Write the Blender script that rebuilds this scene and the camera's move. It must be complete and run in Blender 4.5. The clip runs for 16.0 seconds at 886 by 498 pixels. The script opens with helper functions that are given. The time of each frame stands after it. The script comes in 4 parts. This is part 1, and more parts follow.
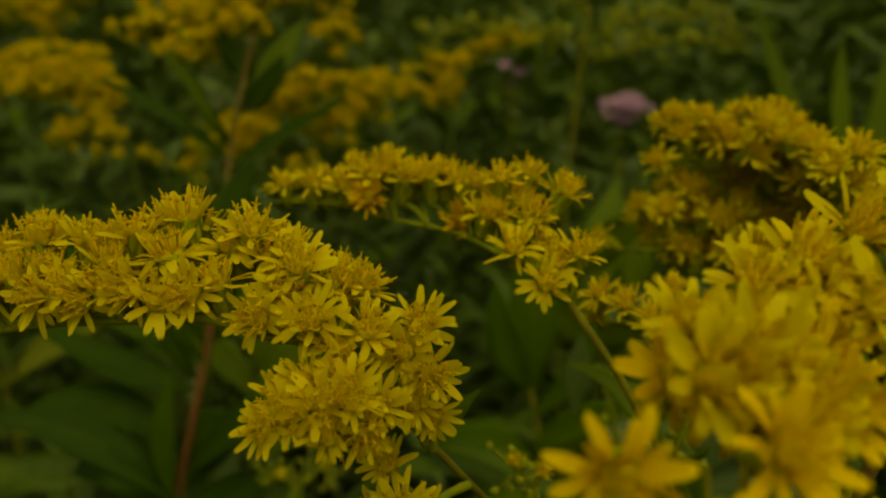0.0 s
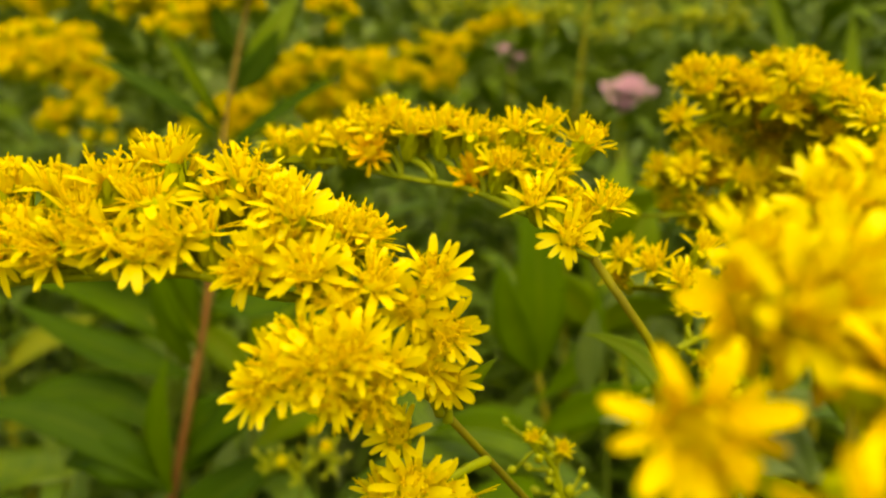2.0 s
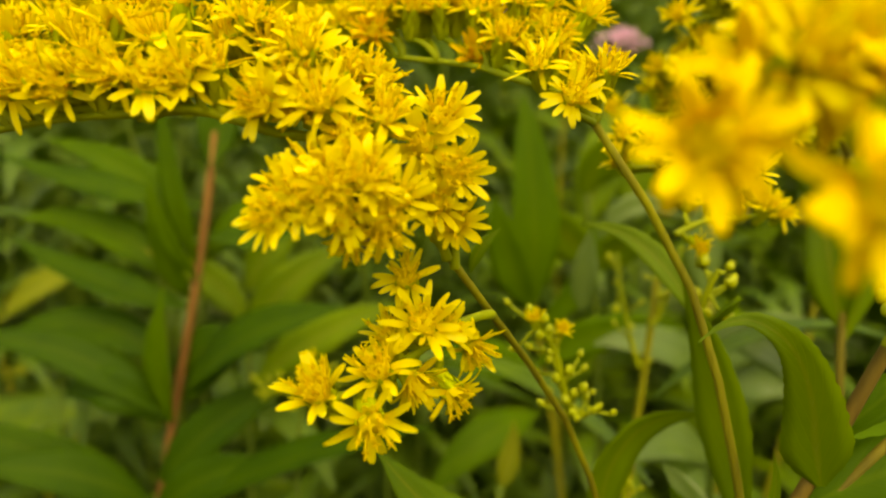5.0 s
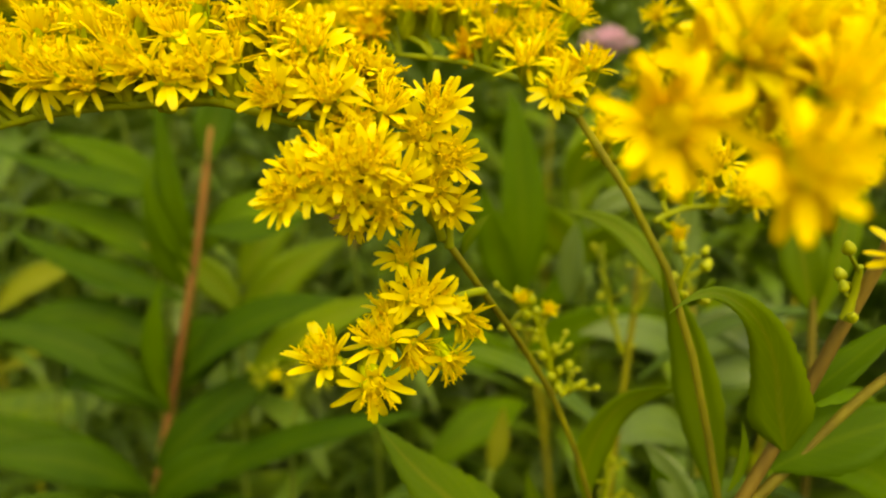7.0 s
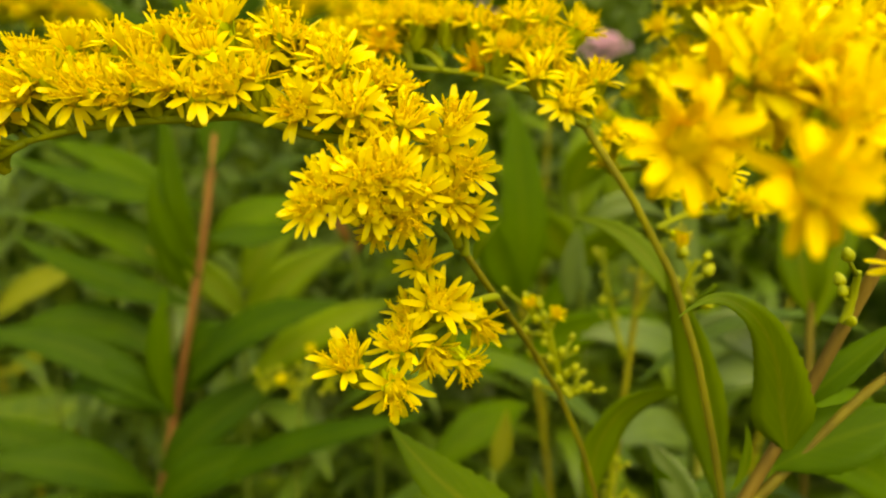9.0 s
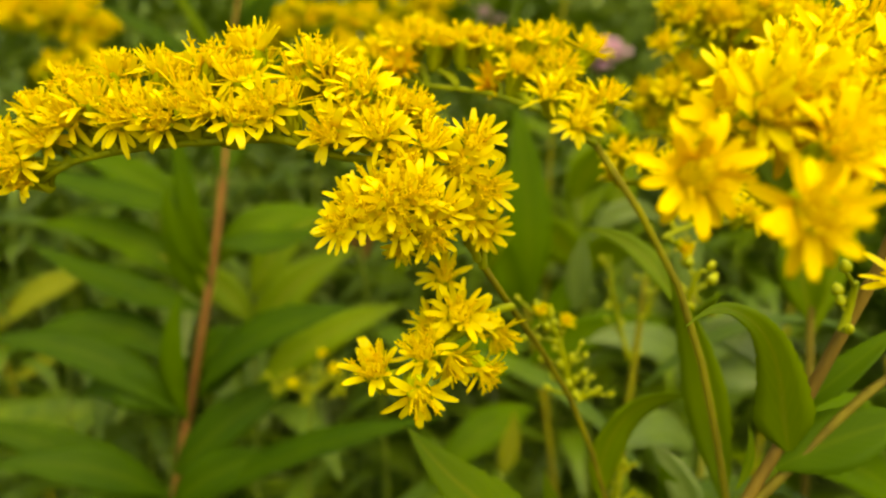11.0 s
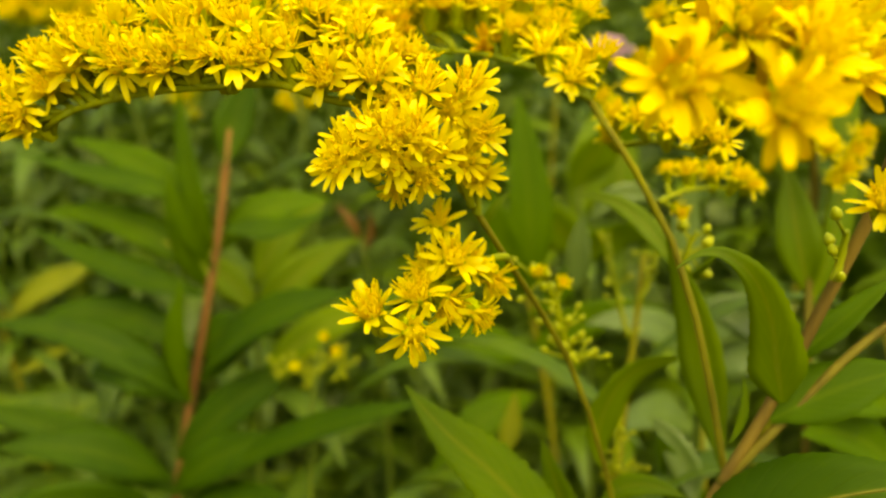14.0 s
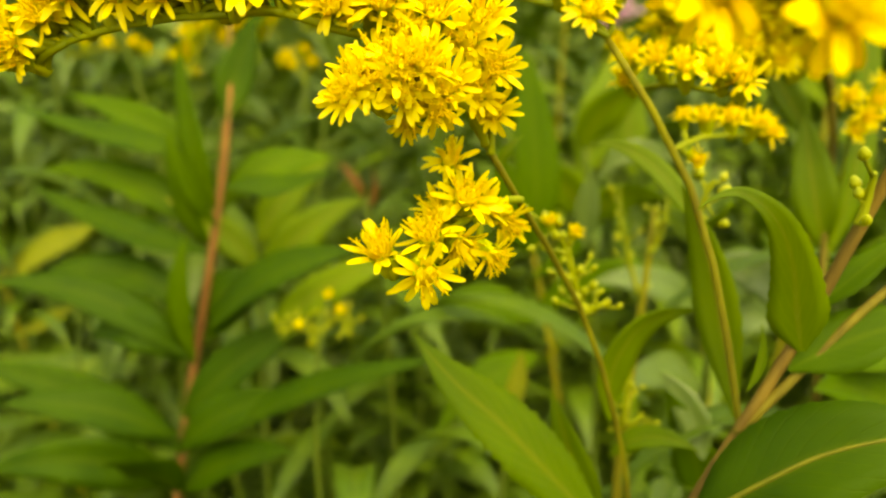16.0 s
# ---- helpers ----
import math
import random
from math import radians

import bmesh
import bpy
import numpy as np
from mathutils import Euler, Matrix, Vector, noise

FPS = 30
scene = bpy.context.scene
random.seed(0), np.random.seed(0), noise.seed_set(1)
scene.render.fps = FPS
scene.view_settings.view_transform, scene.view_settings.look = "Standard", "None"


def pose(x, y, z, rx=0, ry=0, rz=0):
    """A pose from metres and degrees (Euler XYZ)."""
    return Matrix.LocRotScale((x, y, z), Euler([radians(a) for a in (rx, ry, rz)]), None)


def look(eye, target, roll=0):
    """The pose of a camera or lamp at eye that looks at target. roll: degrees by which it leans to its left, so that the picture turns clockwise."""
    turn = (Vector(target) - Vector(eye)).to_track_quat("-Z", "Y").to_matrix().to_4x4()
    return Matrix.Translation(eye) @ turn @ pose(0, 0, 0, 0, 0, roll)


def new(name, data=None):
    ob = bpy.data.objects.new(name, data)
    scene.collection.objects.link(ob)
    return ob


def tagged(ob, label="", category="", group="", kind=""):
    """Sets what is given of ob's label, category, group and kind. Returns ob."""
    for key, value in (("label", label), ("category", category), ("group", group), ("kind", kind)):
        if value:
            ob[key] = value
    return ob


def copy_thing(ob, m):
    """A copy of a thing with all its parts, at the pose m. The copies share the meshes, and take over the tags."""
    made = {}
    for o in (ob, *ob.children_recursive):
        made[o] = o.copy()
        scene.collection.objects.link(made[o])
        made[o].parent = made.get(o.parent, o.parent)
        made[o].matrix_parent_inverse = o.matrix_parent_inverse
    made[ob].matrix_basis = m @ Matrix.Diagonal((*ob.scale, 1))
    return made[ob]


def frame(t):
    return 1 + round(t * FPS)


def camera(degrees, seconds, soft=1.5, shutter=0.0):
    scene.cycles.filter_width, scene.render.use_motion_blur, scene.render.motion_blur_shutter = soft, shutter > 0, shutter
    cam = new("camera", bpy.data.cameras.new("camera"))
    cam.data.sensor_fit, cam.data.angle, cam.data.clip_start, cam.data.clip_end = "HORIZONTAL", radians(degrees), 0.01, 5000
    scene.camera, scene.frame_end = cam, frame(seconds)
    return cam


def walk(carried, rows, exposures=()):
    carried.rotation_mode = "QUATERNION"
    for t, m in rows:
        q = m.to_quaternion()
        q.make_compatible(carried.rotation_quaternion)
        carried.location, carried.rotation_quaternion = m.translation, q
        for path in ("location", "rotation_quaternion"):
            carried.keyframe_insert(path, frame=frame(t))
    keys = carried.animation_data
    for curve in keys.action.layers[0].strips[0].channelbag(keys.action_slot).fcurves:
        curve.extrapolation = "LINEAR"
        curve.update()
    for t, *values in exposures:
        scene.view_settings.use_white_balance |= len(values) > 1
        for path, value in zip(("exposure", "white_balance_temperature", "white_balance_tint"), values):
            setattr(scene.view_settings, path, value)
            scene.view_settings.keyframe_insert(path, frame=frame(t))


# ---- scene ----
cam = camera(64.0, 16.0, soft=2.1)
cam.data.dof.use_dof = True
cam.data.dof.focus_distance = 0.0525
cam.data.dof.aperture_fstop = 27.5
PATH = [
    (0, (0.00000, -0.00000, 0.95000), (0.00005, 0.05945, 0.94188), 1.24),
    (0.5, (-0.00076, -0.00107, 0.94839), (-0.00062, 0.05839, 0.94037), 1.37),
    (1, (-0.00071, 0.00127, 0.94750), (-0.00075, 0.06070, 0.93923), 1.16),
    (1.5, (0.00048, 0.00285, 0.94651), (0.00051, 0.06226, 0.93810), 0.84),
    (2, (-0.00104, 0.00560, 0.94586), (-0.00088, 0.06497, 0.93718), 0.61),
    (2.5, (-0.00229, 0.00664, 0.94464), (-0.00193, 0.06597, 0.93569), 0.27),
    (3, (-0.00165, 0.00742, 0.94360), (-0.00125, 0.06669, 0.93430), 0.08),
    (3.5, (-0.00052, 0.00630, 0.93896), (0.00011, 0.06543, 0.92878), 0.33),
    (4, (-0.00197, 0.00479, 0.93791), (-0.00132, 0.06380, 0.92707), 0.30),
    (6.5, (-0.00228, 0.00094, 0.93684), (-0.00058, 0.05980, 0.92534), 0.88),
    (7, (-0.00274, -0.00139, 0.93696), (-0.00080, 0.05748, 0.92552), 0.66),
    (7.5, (-0.00318, -0.00342, 0.93675), (-0.00109, 0.05544, 0.92530), 0.59),
    (8, (-0.00458, -0.00345, 0.93780), (-0.00245, 0.05541, 0.92634), 0.72),
    (8.5, (-0.00456, -0.00322, 0.93756), (-0.00218, 0.05565, 0.92623), 0.60),
    (11, (-0.00635, -0.00651, 0.93930), (-0.00401, 0.05243, 0.92828), 0.45),
    (11.5, (-0.00746, -0.00798, 0.93882), (-0.00518, 0.05098, 0.92796), 0.22),
    (12, (-0.00698, -0.00974, 0.93885), (-0.00455, 0.04928, 0.92835), 0.78),
    (12.5, (-0.00576, -0.01050, 0.93947), (-0.00360, 0.04851, 0.92883), 0.18),
    (13, (-0.00489, -0.01191, 0.93976), (-0.00275, 0.04712, 0.92919), 0.00),
    (13.5, (-0.00721, -0.01196, 0.93772), (-0.00503, 0.04709, 0.92731), 0.38),
    (14, (-0.00552, -0.00841, 0.93430), (-0.00359, 0.05064, 0.92385), 0.22),
    (14.5, (-0.00636, -0.00645, 0.93039), (-0.00458, 0.05248, 0.91924), 0.45),
    (15, (-0.00703, -0.00598, 0.92972), (-0.00513, 0.05268, 0.91722), 0.49),
    (15.5, (-0.00630, -0.00610, 0.93026), (-0.00456, 0.05247, 0.91737), 0.68),
    (16, (-0.00629, -0.00663, 0.93169), (-0.00453, 0.05188, 0.91852), 0.31),
]
BASE = 1.29  # stops
walk(cam, [(t, look(eye, target, roll)) for t, eye, target, roll in PATH],
     [(t, BASE + e, kelvin, tint) for t, e, kelvin, tint in (
         (0.0, -2.0, 13000, -12), (0.3, -1.05, 13200, -11), (0.5, -0.55, 13400, -10), (0.8, -0.15, 13600, -9), (1.2, 0.0, 13600, -9),
         (2.5, -0.06, 13600, -9), (4.0, -0.06, 13500, -9), (6.5, 0.02, 13200, -11), (8.5, 0.06, 13100, -11), (11.0, 0.09, 13000, -12),
         (13.2, 0.12, 13000, -12), (14.0, 0.18, 13000, -12), (14.6, 0.36, 13000, -12), (15.2, 0.52, 13000, -12), (16.0, 0.58, 13000, -12))])

# ---- light: a bright overcast day ----
world = bpy.data.worlds.new("sky")
scene.world = world
world.use_nodes = True
wn = world.node_tree
sky = wn.nodes.new("ShaderNodeTexSky")
sky.sky_type, sky.sun_disc = "NISHITA", False
sky.sun_elevation, sky.sun_rotation = radians(62), radians(163)
sky.dust_density, sky.air_density = 4.0, 1.0
wn.links.new(sky.outputs[0], wn.nodes["Background"].inputs[0])
wn.nodes["Background"].inputs[1].default_value = 0.15
sun = new("sun", bpy.data.lights.new("sun", "SUN"))
sun.data.energy, sun.data.angle, sun.data.color = 1.05, radians(90), (1.0, 0.95, 0.86)
sun.matrix_world = look((0.3, -0.95, 2.85), (0.0, 0.1, 0.9))


# ---- materials ----
def node_material(name):
    m = bpy.data.materials.new(name)
    m.use_nodes = True
    t = m.node_tree
    return m, t, t.nodes["Principled BSDF"], t.nodes["Material Output"]


def link(t, a, b):
    t.links.new(a, b)


def ramp(t, fac, stops):
    r = t.nodes.new("ShaderNodeValToRGB")
    e = r.color_ramp.elements
    e[0].position, e[0].color = stops[0][0], (*stops[0][1], 1)
    e[1].position, e[1].color = stops[-1][0], (*stops[-1][1], 1)
    for p, c in stops[1:-1]:
        n = e.new(p)
        n.color = (*c, 1)
    link(t, fac, r.inputs[0])
    return r.outputs[0]


def mixed(t, fac, a, b, kind="MIX"):
    m = t.nodes.new("ShaderNodeMix")
    m.data_type, m.blend_type = "RGBA", kind
    for socket, v in ((m.inputs[0], fac), (m.inputs[6], a), (m.inputs[7], b)):
        if isinstance(v, (int, float)):
            socket.default_value = v
        elif isinstance(v, tuple):
            socket.default_value = (*v, 1)
        else:
            link(t, v, socket)
    return m.outputs[2]


def noise_of(t, scale, detail=3.0, coord="Object", grain=1.0):
    c = t.nodes.new("ShaderNodeTexCoord")
    n = t.nodes.new("ShaderNodeTexNoise")
    n.inputs["Scale"].default_value, n.inputs["Detail"].default_value = scale, detail
    m = t.nodes.new("ShaderNodeMapping")
    m.inputs["Scale"].default_value = (1, 1, grain)
    link(t, c.outputs[coord], m.inputs["Vector"])
    link(t, m.outputs[0], n.inputs["Vector"])
    return n.outputs["Fac"]


def calc(t, op, a, b=0.0):
    m = t.nodes.new("ShaderNodeMath")
    m.operation = op
    for socket, v in zip(m.inputs, (a, b)):
        if isinstance(v, (int, float)):
            socket.default_value = v
        else:
            link(t, v, socket)
    return m.outputs[0]


def bump(t, p, height, strength, distance):
    b = t.nodes.new("ShaderNodeBump")
    b.inputs["Strength"].default_value, b.inputs["Distance"].default_value = strength, distance
    link(t, height, b.inputs["Height"])
    link(t, b.outputs[0], p.inputs["Normal"])


def thin(t, p, out, colour, share):
    """Lets some light through, as petals and leaves do."""
    tr = t.nodes.new("ShaderNodeBsdfTranslucent")
    link(t, colour, tr.inputs[0])
    mx = t.nodes.new("ShaderNodeMixShader")
    mx.inputs[0].default_value = share
    link(t, p.outputs[0], mx.inputs[1])
    link(t, tr.outputs[0], mx.inputs[2])
    link(t, mx.outputs[0], out.inputs[0])


def random_of(t):
    return t.nodes.new("ShaderNodeObjectInfo").outputs["Random"]


def petal_material(name, dark, light, share=0.4):
    m, t, p, out = node_material(name)
    uv = t.nodes.new("ShaderNodeUVMap")
    sep = t.nodes.new("ShaderNodeSeparateXYZ")
    link(t, uv.outputs[0], sep.inputs[0])
    streak = t.nodes.new("ShaderNodeTexWave")
    streak.bands_direction = "X"
    streak.inputs["Scale"].default_value, streak.inputs["Distortion"].default_value = 1.6, 0.6
    link(t, uv.outputs[0], streak.inputs["Vector"])
    along = ramp(t, sep.outputs[1], [(0.0, dark), (0.45, light), (1.0, light)])
    c = mixed(t, calc(t, "MULTIPLY", random_of(t), 0.4), along, dark)
    c = mixed(t, calc(t, "MULTIPLY", streak.outputs["Fac"], 0.16), c, dark)
    link(t, c, p.inputs["Base Color"])
    p.inputs["Roughness"].default_value = 0.5
    p.inputs["Specular IOR Level"].default_value = 0.3
    bump(t, p, streak.outputs["Fac"], 0.25, 0.00008)
    thin(t, p, out, c, share)
    return m


def plain_material(name, low, high, scale, rough=0.55, relief=0.3, step=0.0002, share=0.0, coord="Object", grain=1.0):
    m, t, p, out = node_material(name)
    f = noise_of(t, scale, 4.0, coord, grain)
    g = noise_of(t, scale * 5, 3.0, coord, grain)
    c = ramp(t, f, [(0.3, low), (0.7, high)])
    c = mixed(t, calc(t, "MULTIPLY", g, 0.35), c, low)
    link(t, c, p.inputs["Base Color"])
    p.inputs["Roughness"].default_value = rough
    p.inputs["Specular IOR Level"].default_value = 0.2
    bump(t, p, g, relief, step)
    if share:
        thin(t, p, out, c, share)
    return m


def leaf_material(name, dark, light, vein, share=0.48, rough=0.58, gloss=0.25, joined=False):
    m, t, p, out = node_material(name)
    uv = t.nodes.new("ShaderNodeUVMap")
    sep = t.nodes.new("ShaderNodeSeparateXYZ")
    link(t, uv.outputs[0], sep.inputs[0])
    off = calc(t, "ABSOLUTE", calc(t, "SUBTRACT", sep.outputs[0], 0.5))
    mid = ramp(t, off, [(0.0, (1, 1, 1)), (0.035, (0.8, 0.8, 0.8)), (0.075, (0, 0, 0))])
    # side veins run forward from the midrib
    slant = calc(t, "SUBTRACT", calc(t, "MULTIPLY", sep.outputs[1], 11.0), calc(t, "MULTIPLY", off, 7.0))
    saw = calc(t, "ABSOLUTE", calc(t, "SUBTRACT", calc(t, "FRACT", slant), 0.5))
    side = ramp(t, saw, [(0.0, (1, 1, 1)), (0.09, (0, 0, 0))])
    blotch = noise_of(t, 90.0)
    grain = noise_of(t, 900.0)
    c = ramp(t, blotch, [(0.3, dark), (0.72, light)])
    one = t.nodes.new("ShaderNodeNewGeometry").outputs["Random Per Island"] if joined else random_of(t)
    c = mixed(t, calc(t, "MULTIPLY", one, 0.6), c, dark)
    c = mixed(t, calc(t, "MULTIPLY", grain, 0.25), c, dark)
    c = mixed(t, calc(t, "MULTIPLY", side, 0.15), c, vein)
    c = mixed(t, calc(t, "MULTIPLY", mid, 0.34), c, vein)
    link(t, c, p.inputs["Base Color"])
    p.inputs["Roughness"].default_value = rough
    p.inputs["Specular IOR Level"].default_value = gloss
    h = calc(t, "ADD", calc(t, "MULTIPLY", side, -0.5), calc(t, "MULTIPLY", grain, 0.5))
    bump(t, p, h, 0.4, 0.0003)
    thin(t, p, out, c, share)
    return m


PETAL = petal_material("goldenrod_petal", (0.84, 0.67, 0.026), (0.86, 0.77, 0.07), 0.6)
DISC = plain_material("disc_floret", (0.86, 0.65, 0.008), (0.9, 0.78, 0.025), 900.0, share=0.6)
BRACT = plain_material("bract", (0.38, 0.44, 0.02), (0.56, 0.58, 0.03), 700.0, share=0.35)
BUD = plain_material("bud", (0.24, 0.28, 0.015), (0.42, 0.42, 0.03), 600.0, rough=0.4, share=0.15)
RIB = plain_material("leaf_midrib", (0.085, 0.09, 0.006), (0.13, 0.125, 0.01), 500.0)
OLIVE = plain_material("olive_stem", (0.1, 0.085, 0.004), (0.24, 0.23, 0.012), 420.0, rough=0.7, relief=0.5, grain=0.12)
STALK = plain_material("green_stalk", (0.14, 0.175, 0.007), (0.27, 0.29, 0.014), 420.0, rough=0.65, relief=0.4, grain=0.15)
# Darker copy of the stalk for stems behind: shade put into the colour.
SHADY = plain_material("shaded_stalk", (0.045, 0.075, 0.005), (0.09, 0.125, 0.009), 200.0, rough=0.7, grain=0.15)
RUSSET = plain_material("russet_stem", (0.1, 0.04, 0.01), (0.22, 0.105, 0.022), 420.0, rough=0.7, relief=0.5, grain=0.12)
KHAKI = plain_material("khaki_stem", (0.085, 0.065, 0.006), (0.17, 0.14, 0.014), 420.0, rough=0.7, relief=0.5, grain=0.12)
WOODY = plain_material("brown_stem", (0.085, 0.05, 0.008), (0.19, 0.125, 0.018), 420.0, rough=0.7, relief=0.5, grain=0.12)
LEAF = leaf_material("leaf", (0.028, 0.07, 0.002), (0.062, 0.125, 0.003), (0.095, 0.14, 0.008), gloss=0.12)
MID = leaf_material("mid_tone_leaf", (0.06, 0.125, 0.003), (0.11, 0.195, 0.005), (0.13, 0.19, 0.01), 0.5, gloss=0.12)
# Brighter copy for leaves that render dim: the missing light is in the colour.
BRIGHT = leaf_material("bright_leaf", (0.12, 0.2, 0.005), (0.19, 0.28, 0.008), (0.28, 0.28, 0.03), 0.5)
DRY = leaf_material("withered_leaf", (0.13, 0.055, 0.01), (0.21, 0.11, 0.02), (0.2, 0.13, 0.03), 0.4)
# Lit copy of the leaf: light shining through is put into the colour.
LIT = leaf_material("lit_leaf", (0.088, 0.158, 0.003), (0.15, 0.235, 0.005), (0.26, 0.25, 0.02), 0.45)
LEAF_OLD = leaf_material("yellowing_leaf", (0.2, 0.23, 0.015), (0.3, 0.32, 0.026), (0.42, 0.4, 0.06))
WEED = leaf_material("weed_leaf", (0.07, 0.135, 0.008), (0.15, 0.235, 0.014), (0.15, 0.2, 0.02), rough=0.42, gloss=0.45)
LOW = leaf_material("low_leaf", (0.05, 0.11, 0.006), (0.18, 0.26, 0.016), (0.16, 0.21, 0.02), rough=0.45, gloss=0.4, joined=True)
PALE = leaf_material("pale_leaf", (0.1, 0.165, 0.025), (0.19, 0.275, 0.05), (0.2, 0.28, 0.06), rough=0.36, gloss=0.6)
HEDGE = leaf_material("hedge_leaf", (0.12, 0.2, 0.014), (0.25, 0.34, 0.04), (0.24, 0.32, 0.05), rough=0.36, gloss=0.6, joined=True)
PINK = petal_material("pink_petal", (0.52, 0.24, 0.4), (0.7, 0.44, 0.58), 0.45)
SOIL = plain_material("soil", (0.035, 0.024, 0.014), (0.085, 0.06, 0.036), 7.0, rough=0.95, relief=0.8, step=0.01, coord="Object")


# ---- mesh helpers ----
def mesh_of(name, bm, *mats):
    bm.normal_update()
    me = bpy.data.meshes.new(name)
    bm.to_mesh(me)
    bm.free()
    for m in mats:
        me.materials.append(m)
    for f in me.polygons:
        f.use_smooth = True
    return me


def place_of(ob):
    v = Vector(ob.location)
    while ob.parent:
        ob = ob.parent
        v += ob.location
    return v


def part(name, bm, mat, parent, label=""):
    """Links a bmesh drawn in world metres as one mesh under a thing."""
    base = place_of(parent)
    bmesh.ops.translate(bm, verts=bm.verts, vec=-base)
    ob = new(name, mesh_of(name, bm, mat))
    ob.parent = parent
    return tagged(ob, label)


def under(name, me, parent, m, label=""):
    """Links shared mesh data under a part or thing, at the pose m within it."""
    ob = new(name, me)
    ob.parent = parent
    ob.matrix_local = m
    return tagged(ob, label)


def thing(name, root, label, category, group="", kind=""):
    ob = new(name)
    ob.location = root
    ob.empty_display_size = 0.02
    return tagged(ob, label, category, group, kind)


def cm(p):
    return Vector(p) / 100


def smooth(pts, n):
    """n + 1 points, evenly spaced, on a curve through pts that does not overshoot where they lie unevenly."""
    pts = [Vector(p) for p in pts]
    d = [max((b - a).length, 1e-9) for a, b in zip(pts, pts[1:])]
    way = [(pts[1] - pts[0]) / d[0]]
    for k in range(1, len(pts) - 1):
        way.append(((pts[k] - pts[k - 1]) / d[k - 1] * d[k] + (pts[k + 1] - pts[k]) / d[k] * d[k - 1]) / (d[k] + d[k - 1]))
    way.append((pts[-1] - pts[-2]) / d[-1])
    if len(pts) > 2:
        way[0], way[-1] = 2 * way[0] - way[1], 2 * way[-1] - way[-2]
    total, out, i, before = sum(d), [], 0, 0.0
    for k in range(n + 1):
        s = total * k / n
        while i < len(d) - 1 and s > before + d[i]:
            before, i = before + d[i], i + 1
        u, h = (s - before) / d[i], d[i]
        out.append((2 * u**3 - 3 * u**2 + 1) * pts[i] + (u**3 - 2 * u**2 + u) * h * way[i] + (3 * u**2 - 2 * u**3) * pts[i + 1] + (u**3 - u**2) * h * way[i + 1])
    return out


def tube(bm, pts, r0, r1, sides=8, n=0, rough=0.06):
    pts = smooth(pts, n) if n else [Vector(p) for p in pts]
    rings, side = [], None
    for k, p in enumerate(pts):
        way = (pts[min(k + 1, len(pts) - 1)] - pts[max(k - 1, 0)]).normalized()
        side = way.orthogonal().normalized() if side is None else (side - way * side.dot(way)).normalized()
        up = way.cross(side)
        r = r0 + (r1 - r0) * k / (len(pts) - 1)
        ring = []
        for j in range(sides):
            a = 2 * math.pi * j / sides
            q = r * (1 + rough * math.sin(3 * a + 0.7 * k) + random.uniform(-rough, rough) * 0.5)
            ring.append(bm.verts.new(p + q * (math.cos(a) * side + math.sin(a) * up)))
        rings.append(ring)
    for a, b in zip(rings, rings[1:]):
        for j in range(sides):
            bm.faces.new((a[j], a[(j + 1) % sides], b[(j + 1) % sides], b[j]))
    bm.faces.new(rings[0][::-1])
    bm.faces.new(rings[-1])


def blade(bm, pts, width, up, rows=22, fold=0.25, teeth=0.06, wave=0.1, widest=0.4, thick=0.00022, blunt=0.0, cup=0.0, turn=None):
    """A leaf or petal along pts: folded along its midrib, toothed and waved at the edge, closed underneath."""
    line = smooth(pts, rows)
    uv = bm.loops.layers.uv.verify()
    cols = (-1.0, -0.55, 0.0, 0.55, 1.0)
    top, low, phase = [], [], random.uniform(0, 6)
    up = first = Vector(up).normalized()
    for k, p in enumerate(line):
        s = k / rows
        way = (line[min(k + 1, rows)] - line[max(k - 1, 0)]).normalized()
        side = way.cross(up).normalized()
        face = side.cross(way)
        up = face if turn is None else first.lerp(Vector(turn), min(1.0, s * 1.4)).normalized()
        rise = min(s / widest, 1.0)
        fall = max((s - widest) / (1 - widest), 0.0)
        half = width / 2 * (0.12 + 0.88 * math.sin(rise * math.pi / 2) ** 1.1) * (1 - fall ** (1.7 + 5 * blunt)) ** (1.0 - 0.45 * blunt)
        half = max(half, width * 0.012)
        a, b = [], []
        for c in cols:
            w = half * c
            if abs(c) == 1:
                w *= 1 + teeth * (k % 2) + random.uniform(-teeth, teeth) * 0.5
            h = half * (fold * abs(c) - cup * c * c) + half * wave * c * c * math.sin(phase + 9 * s + c)
            v = p + side * w + face * h
            a.append(bm.verts.new(v))
            b.append(bm.verts.new(v - face * thick * (1.15 - abs(c)) * (2.2 if c == 0 else 1)))
        top.append(a)
        low.append(b)
    n = len(cols)

    def skin(quad, ks, cs):
        f = bm.faces.new(quad)
        for l, k, c in zip(f.loops, ks, cs):
            l[uv].uv = ((c + 1) / 2, k / rows)

    for k in range(rows):
        for j in range(n - 1):
            ks, cs = (k, k, k + 1, k + 1), (cols[j], cols[j + 1], cols[j + 1], cols[j])
            skin((top[k][j], top[k][j + 1], top[k + 1][j + 1], top[k + 1][j]), ks, cs)
            skin((low[k][j + 1], low[k][j], low[k + 1][j], low[k + 1][j + 1]), ks, (cs[1], cs[0], cs[3], cs[2]))
        skin((low[k][0], top[k][0], top[k + 1][0], low[k + 1][0]), (k, k, k + 1, k + 1), (-1,) * 4)
        skin((top[k][-1], low[k][-1], low[k + 1][-1], top[k + 1][-1]), (k, k, k + 1, k + 1), (1,) * 4)
    return bm


